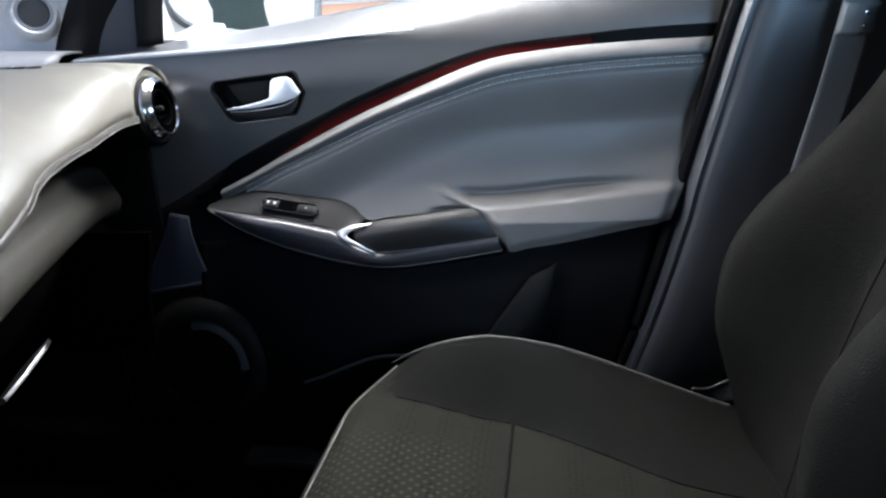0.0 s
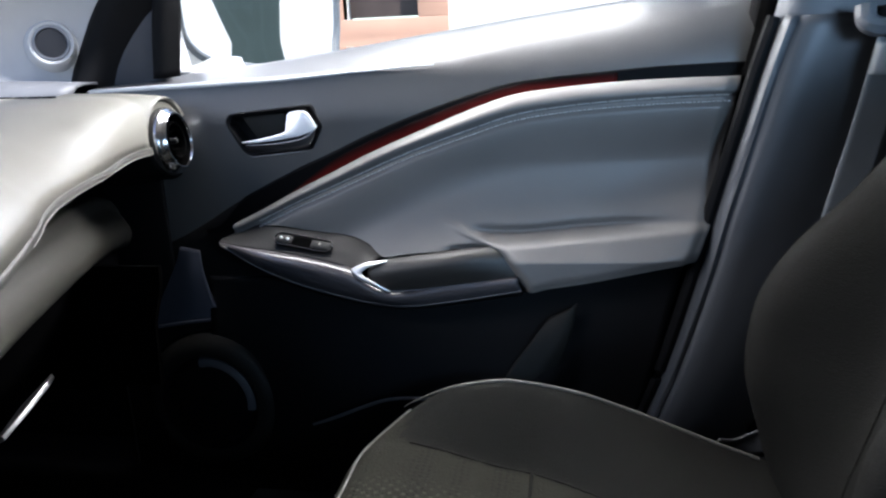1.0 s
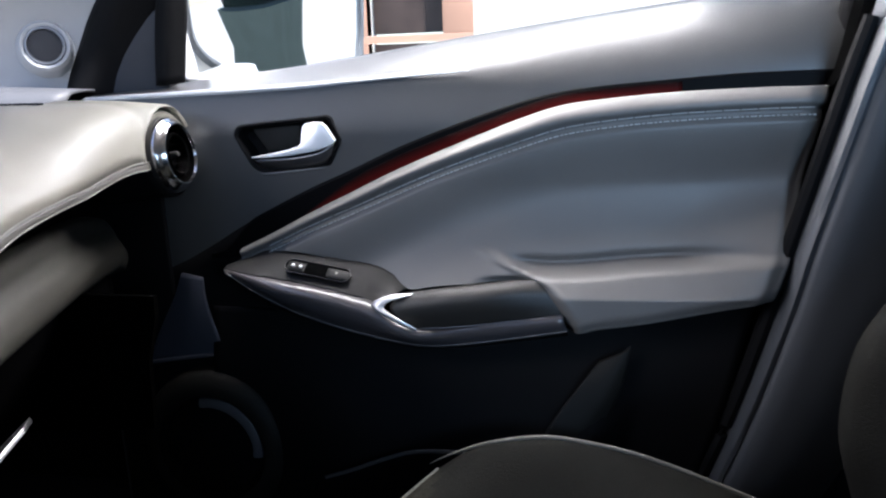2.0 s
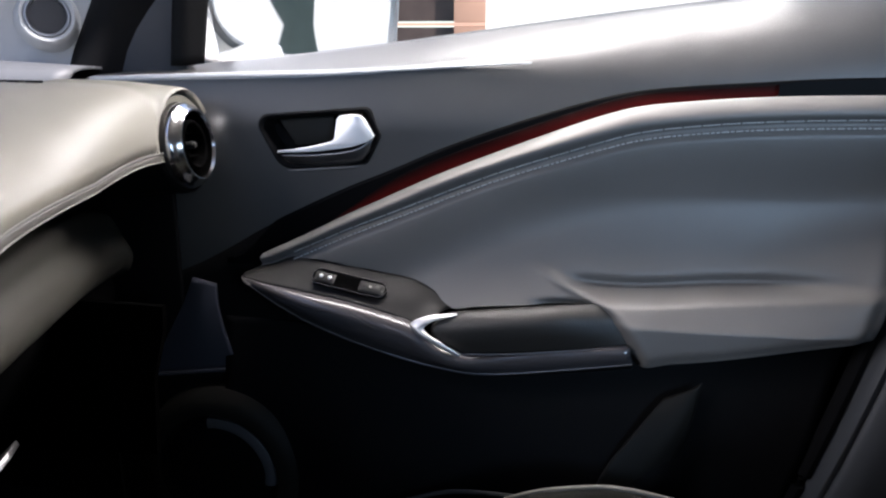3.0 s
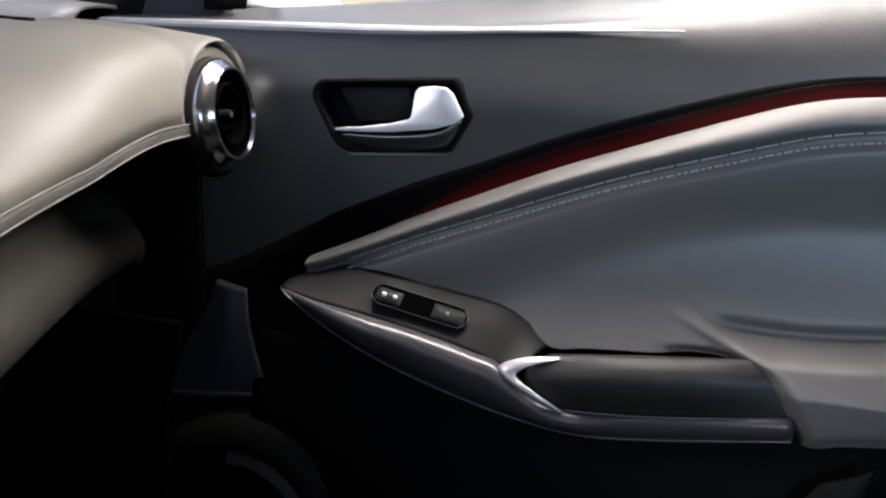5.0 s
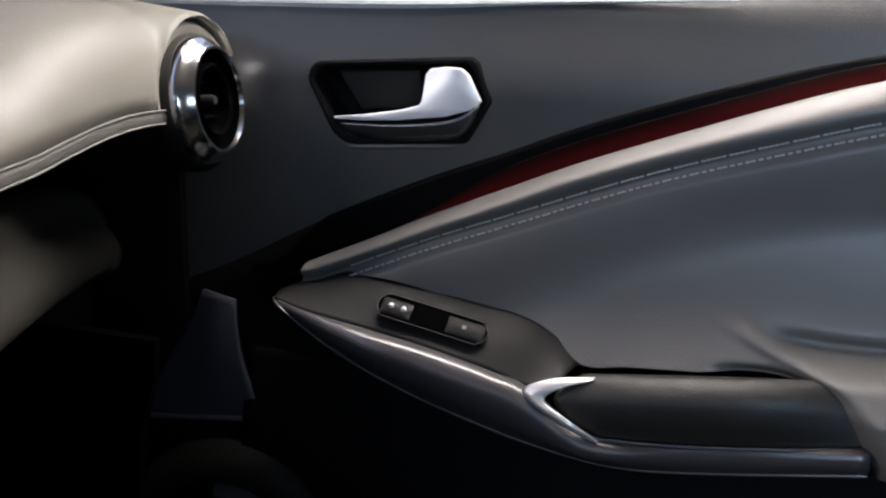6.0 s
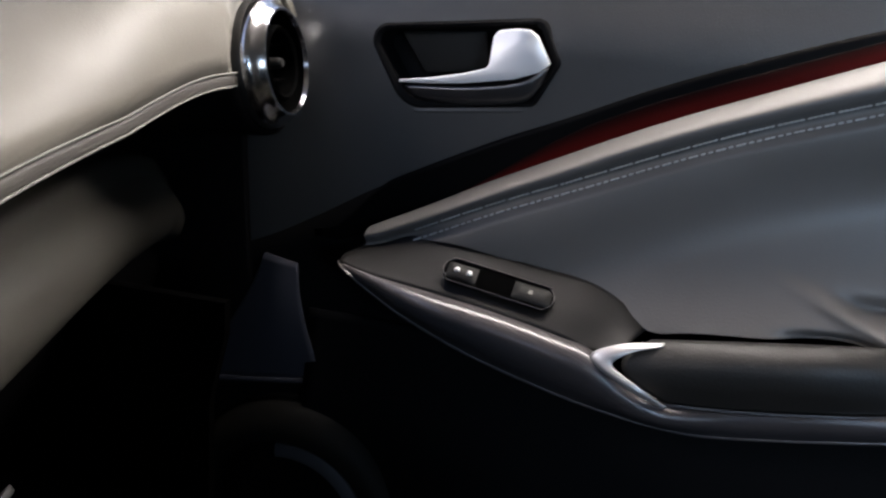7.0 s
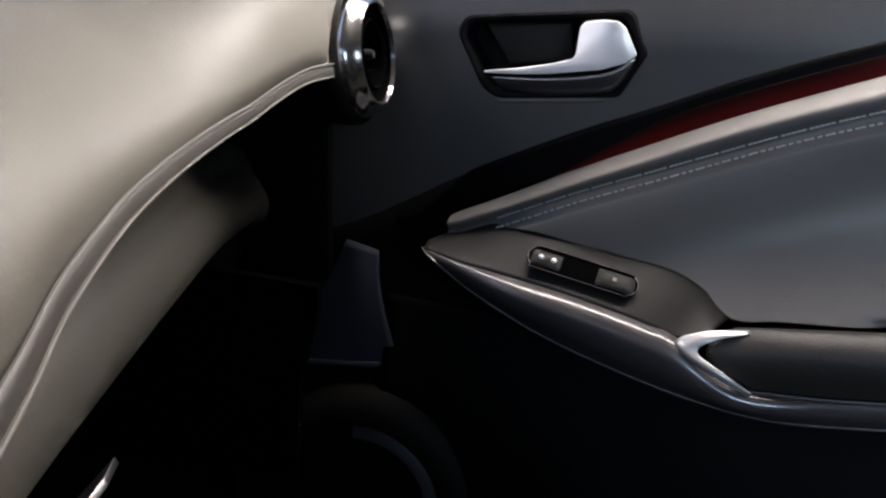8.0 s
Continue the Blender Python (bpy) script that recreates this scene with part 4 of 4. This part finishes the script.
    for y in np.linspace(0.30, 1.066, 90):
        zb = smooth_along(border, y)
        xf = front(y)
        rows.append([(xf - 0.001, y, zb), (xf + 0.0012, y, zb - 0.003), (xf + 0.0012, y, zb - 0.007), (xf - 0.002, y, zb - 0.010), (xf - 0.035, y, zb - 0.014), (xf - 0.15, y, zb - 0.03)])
    part("pad_edge", sheet(rows), M_EDGE, d, "stitched pad edge, coloured darker for the shade under the pad", thick=0.002)
    # recess under the pad
    rows = []
    for y in np.linspace(0.30, 1.165, 60):
        zb = smooth_along(border, y)
        xb = front(y) - 0.140
        rows.append(spline([(xb, y, zb - 0.024), (xb - 0.012, y, zb - 0.06), (xb - 0.016, y, 0.875), (min(-0.60, xb - 0.01), y, 0.79), (-0.65, y, 0.70), (-0.70, y, 0.64), (-0.80, y, 0.60), (-1.15, y, 0.58)], 24))
    part("lower_dash", sheet(rows), M_DARK, d, "black lower dashboard", thick=0.004)
    # glovebox lid: a shaded upper lip, then a face that swells out and curls under
    rows = []
    for i in range(60):
        f = i / 59
        y = 0.55 + 0.610 * f
        r = max(0.0, (y - 1.105) / 0.055)
        xe = smooth_along([(0.55, -0.365), (0.66, -0.425), (0.75, -0.462), (0.86, -0.502), (0.95, -0.533), (1.05, -0.566), (1.115, -0.582), (1.17, -0.577)], y)
        ze = 0.896 - 0.026 * (1 - math.sqrt(max(0.0, 1 - min(1.0, r) ** 2)))
        e = 1 - 0.40 * min(1.0, r) ** 2
        rows.append(spline([(xe - 0.030, y, ze + 0.022), (xe - 0.010, y, ze + 0.020), (xe - 0.004, y, ze + 0.012), (xe, y, ze), (xe + 0.013 * e, y, ze - 0.013 * e), (xe + 0.019 * e, y, ze - 0.031 * e),
                            (xe + 0.015 * e, y, ze - 0.049 * e), (xe + 0.002 * e, y, ze - 0.066 * e), (xe - 0.03, y, ze - 0.088 * e)], 40))
    part("glovebox_lid", sheet(rows), M_GLOVE, d, "pale grey glovebox lid", thick=0.004, angle=80)
    part("glovebox_handle", prism([(-0.585, 0.945, 0.697), (-0.575, 0.920, 0.695), (-0.572, 0.870, 0.680), (-0.575, 0.825, 0.664), (-0.588, 0.825, 0.656), (-0.590, 0.880, 0.676)], (0.004, 0, -0.006), 0.001), M_SATIN, d, "silver glovebox handle strip")
    # round vents
    def vent(c, ax, r):
        c, ax = Vector(c), Vector(ax).normalized()
        v = part("vent", lathe([(r * 1.15, -0.05), (r * 1.16, -0.010), (r * 1.14, -0.004), (r * 1.11, -0.002)], c, ax), M_PAD, d, "dark vent housing")
        part("ring", lathe([(r * 1.125, -0.006), (r * 1.12, 0.000), (r * 1.07, 0.0045), (r * 1.00, 0.0065), (r * 0.965, 0.010), (r * 0.925, 0.0125), (r * 0.885, 0.0125), (r * 0.86, 0.009)], c, ax), M_VENT, v, "polished chrome vent ring")
        part("barrel", lathe([(r * 0.865, 0.0095), (r * 0.85, 0.003), (r * 0.81, -0.004), (r * 0.74, -0.009), (r * 0.66, -0.011), (0.0, -0.012)], c, ax), M_PIT, v, "black vent barrel")
        part("inner_ring", lathe([(r * 0.66, -0.009), (r * 0.65, 0.006), (r * 0.60, 0.009), (r * 0.55, 0.007), (r * 0.53, -0.009)], c, ax), M_PIT, v, "dark inner ring")
        b = ax.cross(Vector((0, 0, 1))).normalized()
        u = b.cross(ax)
        for k in (-0.30, 0.0, 0.30):
            w = r * math.sqrt(0.5 ** 2 - k * k)
            bm = sheet([[c + u * r * k + b * w * e + ax * h + u * g for h, g in ((-0.0085, 0.0012), (0.001, 0.0), (-0.0085, -0.0012))] for e in (-1, -0.5, 0, 0.5, 1)])
            part("slat", bm, M_PIT, v)
        part("knob", lathe([(0.0, 0.008), (r * 0.07, 0.0075), (r * 0.10, 0.004), (r * 0.10, -0.008)], c, ax, 20), M_LOWER, v, "dark vent knob")
    vent((-0.445, 1.116, 1.005), (0.99, 0.05, 0.12), 0.0448)
    # pod round the outer vent
    c = Vector((-0.445, 1.117, 1.005))
    ax = Vector((0.99, 0.05, 0.12)).normalized()
    for nm, mt, a0, a1, rr, lb in (("vent_pod", M_CREAM, -0.06, math.pi + 0.06, 0.0635, "pale leatherette vent surround"), ("vent_shell", M_DARK, math.pi + 0.06, 2 * math.pi - 0.06, 0.0585, "dark lower vent shell")):
        u = ax.cross(Vector((0, 1, 0))).normalized()
        u = u if u.z > 0 else -u
        b = Vector((0, -1, 0))
        rows = [[c + ax * h + (b * math.cos(a) + u * math.sin(a)) * r for a in np.linspace(a0, a1, 40)]
                for r, h in ((rr - 0.006, -0.10), (rr - 0.004, -0.03), (rr - 0.002, -0.013), (rr - 0.0025, -0.008), (rr - 0.005, -0.0055), (rr - 0.008, -0.006), (0.047, -0.010))]
        part(nm, sheet(rows), mt, d, lb)
    part("top_trim", loft([[(-1.10, 1.235, 1.098), (-0.80, 1.235, 1.096), (-0.615, 1.225, 1.090)], [(-1.10, 1.16, 1.100), (-0.80, 1.17, 1.100), (-0.618, 1.185, 1.092)],
                           [(-1.10, 1.10, 1.085), (-0.80, 1.12, 1.088), (-0.625, 1.160, 1.084)], [(-1.10, 1.09, 1.05), (-0.80, 1.11, 1.05), (-0.63, 1.155, 1.05)]], 20, 14), M_PILLAR, d, "grey dashboard corner trim", thick=0.004)
    # demister slots
    p0, p1 = Vector((-0.735, 1.078, 1.0755)), Vector((-0.580, 1.046, 1.0755))
    run = (p1 - p0).normalized()
    side = run.cross(Vector((0, 0, 1))).normalized()
    for i in range(6):
        q = p0 + run * 0.028 * i
        part("demister_slot", prism([q - side * 0.004, q + run * 0.020 - side * 0.004, q + run * 0.020 + side * 0.004, q + side * 0.004], (0, 0, 0.0050), 0.001), M_DARK, d, "black demister slot")
    # added deep black sheet: darkness below the dashboard end, bounding the kick panel
    part("footwell_mask", prism([(-0.70, 1.036, 0.83), (-0.450, 1.036, 0.83), (-0.452, 1.036, 0.80), (-0.469, 1.036, 0.74), (-0.475, 1.036, 0.64), (-0.70, 1.036, 0.62)], (0, 0.008, 0)), M_PIT, d, "added black sheet keeping the footwell dark under the dashboard end")
    part("end_panel", box(-0.66, -0.50, 1.162, 1.170, 0.66, 1.03, 0.003), M_DARK, d, "black dashboard end panel")
    return d


# ---- footwell ----
def footwell():
    k = thing("kick_panel", (-0.6, 1.2, 0.5), "bluish grey plastic footwell side panel", "kick panel")
    part("panel", loft([[(-0.482, 1.162, 0.826), (-0.464, 1.159, 0.824), (-0.449, 1.161, 0.820)],
                        [(-0.498, 1.163, 0.790), (-0.470, 1.155, 0.790), (-0.446, 1.158, 0.788)],
                        [(-0.528, 1.163, 0.738), (-0.480, 1.154, 0.742), (-0.437, 1.157, 0.748)],
                        [(-0.556, 1.163, 0.684), (-0.49, 1.156, 0.697), (-0.422, 1.158, 0.706)]], 20, 20), M_KICK, k, thick=0.004)
    part("lower_edge", tube([(-0.555, 1.158, 0.684), (-0.49, 1.1535, 0.696), (-0.421, 1.1555, 0.705)], 0.003, 20), M_KICK, k, "rounded lower edge")


# ---- seat ----
def seat():
    s = thing("passenger_seat", (0.15, 0.80, 0.30), "dark grey cloth car seat with pale piping and raised bolsters", "car seat")
    CREST = [(-0.16, 0.580), (-0.10, 0.620), (-0.06, 0.643), (-0.014, 0.661), (0.03, 0.671), (0.065, 0.6745), (0.12, 0.668), (0.173, 0.656), (0.25, 0.629), (0.344, 0.592), (0.46, 0.550)]

    def top(x, y):
        c = 0.600 + 0.022 * ease(0.10, -0.08, x) - 0.03 * ease(0.1, 0.4, x)
        crest = smooth_along(CREST, x)
        inner = along([(-0.1, 0.935), (0.1, 0.905), (0.3, 0.82), (0.45, 0.79)], x)
        z = c
        if y > inner:
            f = (y - inner) / max(0.02, 1.0 - inner)
            z = c + (crest - c) * (ease(0, 1, f) * 0.35 + 0.65 * min(1.0, f) ** 0.9)
        mi = 1.60 - y
        if mi > 0.92:
            z = max(z, c + (crest - c) * ease(0.92, 1.0, mi))
        return z

    def front_x(y):
        return -0.155 + 0.20 * max(0.0, (y - 0.90) / 0.15) ** 2.5 + 0.20 * max(0.0, (0.70 - y) / 0.15) ** 2.5
    rows = []
    for i in range(70):
        u = i / 69
        y = 0.555 + 0.49 * u
        col = []
        fx = front_x(min(1.045, y))
        col = []
        R = 0.07
        zt = top(fx + R, y)
        col.append((fx + 0.03, y, 0.40))
        col.append((fx + 0.008, y, 0.47))
        for k in range(0, 11):
            a = math.pi / 2 * k / 10
            col.append((fx + R * (1 - math.cos(a)), y, zt - 0.085 * (1 - math.sin(a))))
        x0 = fx + R
        for k in range(1, 40):
            x = x0 + (0.46 - x0) * k / 39
            col.append((x, y, top(x, y)))
        # the outer edge rolls down past the piping
        e = ease(1.012, 1.045, y) + ease(0.588, 0.555, y)
        col = [(x, y, z - 0.05 * e ** 2 * (1 if z > 0.5 else 0)) for x, y, z in col]
        rows.append(col)
    outer = [(p[0], 1.052, p[2] - 0.03) for p in rows[-1]]
    outer2 = [(p[0], 1.045, min(p[2] - 0.08, 0.50)) for p in rows[-1]]
    inner = [(p[0], 0.548, p[2] - 0.03) for p in rows[0]]
    inner2 = [(p[0], 0.555, min(p[2] - 0.08, 0.50)) for p in rows[0]]
    bm = sheet([inner2, inner] + rows + [outer, outer2])
    for f in bm.faces:
        c = f.calc_center_median()
        f.material_index = int(c.x > -0.07 and c.y > along([(-0.1, 0.935), (0.1, 0.905), (0.3, 0.82), (0.45, 0.79)], c.x))
    cushion = part("cushion", bm, M_SEAT, s, "grey woven cloth cushion", angle=70)
    cushion.data.materials.append(M_SEATSIDE)
    line = []
    for x in np.linspace(-0.085, 0.40, 24):
        line.append((x, 1.012, top(x, 1.0) + 0.001))
    pre = []
    for y in np.linspace(0.62, 0.99, 10):
        fx = front_x(y)
        pre.append((fx + 0.030, y, top(fx + 0.07, y) - 0.0154))
    part("piping", tube(line, 0.0030, 120, taper=lambda f: 0.2 + 0.8 * ease(0.0, 0.15, f)), M_PIPESHEEN, cushion, "grey piping")
    # added pale tube: the light rim of the front edge as geometry
    part("front_sheen", tube(pre[::-1], 0.0026, 60, taper=lambda f: 0.35 + 0.65 * (1 - ease(0.5, 1.0, f))), M_PIPESHEEN, cushion, "pale grey tube drawing the sheen on the cushion's front edge")
    part("cross_seam", tube([(0.102, y, top(0.102, y) + 0.0005) for y in np.linspace(0.60, 0.905, 16)], 0.0022), M_SEATSIDE, cushion, "dark cross seam")
    part("bolster_seam", tube([(x, along([(-0.1, 0.935), (0.1, 0.905), (0.3, 0.82), (0.45, 0.79)], x), top(x, along([(-0.1, 0.935), (0.1, 0.905), (0.3, 0.82), (0.45, 0.79)], x)) + 0.0005) for x in np.linspace(-0.06, 0.4, 16)], 0.0018), M_SEATSIDE, cushion, "dark bolster seam")
    # backrest
    EDGE = [(0.53, 0.42), (0.60, 0.398), (0.635, 0.388), (0.708, 0.369), (0.77, 0.370), (0.822, 0.382), (0.88, 0.418), (0.94, 0.474), (1.015, 0.53), (1.10, 0.575), (1.16, 0.60)]

    def back_x(y, z):
        xe = smooth_along(EDGE, z)
        xc = 0.43 + (z - 0.60) * 0.36
        inner_y = along([(0.55, 0.80), (0.64, 0.84), (0.80, 0.865), (1.05, 0.88)], z)
        b = ease(inner_y, 0.975, y) + ease(1.60 - inner_y, 0.625, y)
        x = xc + (min(xe, xc) - xc) * b
        x += 0.05 * max(0.0, (abs(y - 0.80) - 0.185) / 0.045) ** 2.4
        return x + 0.10 * ease(1.10, 1.16, z) ** 2
    rows = []
    for i in range(60):
        z = 0.53 + 0.63 * i / 59
        row = [(back_x(y, z), y, z) for y in np.linspace(0.57, 1.03, 60)]
        row = [(row[0][0] + 0.10, 0.585, z)] + row + [(row[-1][0] + 0.03, 1.036, z), (row[-1][0] + 0.12, 1.02, z), (row[-1][0] + 0.14, 0.95, z)]
        rows.append(row)
    back = part("backrest", sheet(rows), M_SEATSIDE, s, "grey woven cloth backrest", angle=70)
    pts = []
    for z in np.linspace(0.57, 1.05, 16):
        y = along([(0.55, 0.80), (0.64, 0.84), (0.80, 0.865), (1.05, 0.88)], z)
        pts.append((back_x(y, z), y, z))
    part("back_seam", tube(pts, 0.002), M_SEATSIDE, back, "dark bolster seam")
    # frame shield, rail and adjusting bar
    part("side_shield", loft([[(-0.06, 1.045, 0.50), (0.10, 1.055, 0.52), (0.30, 1.055, 0.53), (0.46, 1.05, 0.56)],
                              [(-0.05, 1.050, 0.44), (0.10, 1.060, 0.45), (0.30, 1.060, 0.45), (0.47, 1.055, 0.47)],
                              [(-0.03, 1.040, 0.38), (0.10, 1.045, 0.38), (0.30, 1.045, 0.38), (0.45, 1.04, 0.40)]], 24, 12), M_DARK, s, "black plastic side shield", thick=0.004)
    part("hinge_cover", loft([[(0.352, 1.03, 0.590), (0.375, 1.04, 0.585), (0.40, 1.04, 0.598), (0.42, 1.02, 0.62)],
                              [(0.350, 1.04, 0.575), (0.375, 1.05, 0.570), (0.40, 1.05, 0.585), (0.43, 1.03, 0.61)],
                              [(0.352, 1.04, 0.55), (0.375, 1.05, 0.55), (0.41, 1.05, 0.56), (0.44, 1.03, 0.58)]], 20, 10), M_PLASTIC, s, "grey hinge cover", thick=0.003)
    part("adjusting_bar", tube([(-0.10, 0.90, 0.42), (-0.20, 0.89, 0.43), (-0.205, 0.80, 0.432), (-0.20, 0.70, 0.43), (-0.10, 0.69, 0.42)], 0.011, 40), M_PLASTIC, s, "grey seat adjusting bar")
    for y in (0.62, 0.98):
        part("rail", box(-0.12, 0.48, y - 0.02, y + 0.02, 0.30, 0.42, 0.004), M_DARK, s, "black seat rail")
    return s


# ---- seat belt ----
def belt():
    b = thing("seat_belt", (0.55, 1.12, 0.45), "grey woven seat belt hanging from the pillar", "seat belt")
    l = [(0.524, 1.098, 1.115), (0.502, 1.096, 1.00), (0.474, 1.090, 0.88), (0.445, 1.085, 0.74), (0.42, 1.085, 0.55)]
    r = [(0.570, 1.108, 1.112), (0.551, 1.106, 1.00), (0.524, 1.10, 0.88), (0.495, 1.095, 0.74), (0.47, 1.095, 0.55)]
    part("webbing", loft([l, r], 40, 8), M_WEB, b, thick=0.0014)
    part("guide", box(0.512, 0.625, 1.075, 1.13, 1.116, 1.152, 0.012), M_DARK, b, "black plastic belt guide")
    part("guide_end", tube([(0.530, 1.082, 1.128), (0.512, 1.080, 1.128), (0.503, 1.082, 1.136), (0.502, 1.086, 1.152)], 0.0125, 30), M_PILLAR, b, "rounded grey guide end")
    part("tongue", loft([[(0.523, 1.094, 1.108), (0.515, 1.092, 1.07)], [(0.546, 1.090, 1.106), (0.538, 1.089, 1.068)], [(0.570, 1.102, 1.106), (0.563, 1.10, 1.07)]], 8, 8), M_WEB, b, "grey belt stop", thick=0.004)
    for p in ((0.550, 1.092, 1.094), (0.546, 1.090, 1.078)):
        part("rivet", lathe([(0.0, 0.004), (0.003, 0.0035), (0.0045, 0.0)], p, (0.1, -1, 0), 16), M_CHROME, b, "small shiny rivet")


# ---- door mirror ----
def mirror():
    m = thing("door_mirror", (-0.45, 1.30, 1.09), "white door mirror seen through the side window", "door mirror")
    c = Vector((-0.403, 1.446, 1.222))
    nrm = Vector((0.806, -0.592, -0.07)).normalized()
    t = Vector((-nrm.y, nrm.x, 0)).normalized()
    u = t.cross(nrm).normalized()
    if u.z < 0:
        u = -u

    def rounded(w, h, dd, n=40):
        pts = []
        for k in range(n):
            a = 2 * math.pi * k / n
            ca, sa = math.cos(a), math.sin(a)
            e = 0.42
            pts.append(c + t * w * math.copysign(abs(ca) ** e, ca) + u * h * math.copysign(abs(sa) ** e, sa) * (1 + 0.10 * ca) + nrm * dd)
        return pts
    part("rim", sheet([rounded(0.150, 0.094, 0.002), rounded(0.151, 0.095, 0.010), rounded(0.155, 0.100, 0.012), rounded(0.161, 0.106, 0.006), rounded(0.161, 0.106, 0.0)], closed=True), M_PILLAR, m, "grey plastic rim")
    bm = sheet([rounded(0.161, 0.106, 0.004), rounded(0.166, 0.110, -0.03), rounded(0.140, 0.095, -0.08), rounded(0.07, 0.05, -0.11), rounded(0.01, 0.01, -0.115)], closed=True)
    part("housing", bm, M_PAINT, m, "white painted housing")
    g = bmesh.new()
    g.faces.new([g.verts.new(p) for p in rounded(0.150, 0.094, 0.003)])
    part("mirror_glass", g, M_MIRROR, m, "silvered mirror glass", smooth=False)
    part("arm", loft([[(-0.50, 1.262, 1.10), (-0.48, 1.31, 1.115), (-0.46, 1.36, 1.13)], [(-0.44, 1.262, 1.095), (-0.43, 1.31, 1.11), (-0.42, 1.36, 1.125)], [(-0.47, 1.262, 1.07), (-0.455, 1.31, 1.09), (-0.44, 1.36, 1.11)]], 12, 10), M_PAINT, m, "white mirror foot", thick=0.01)


shell()
outside()
door()
pillars()
dashboard()
footwell()
seat()
belt()
mirror()
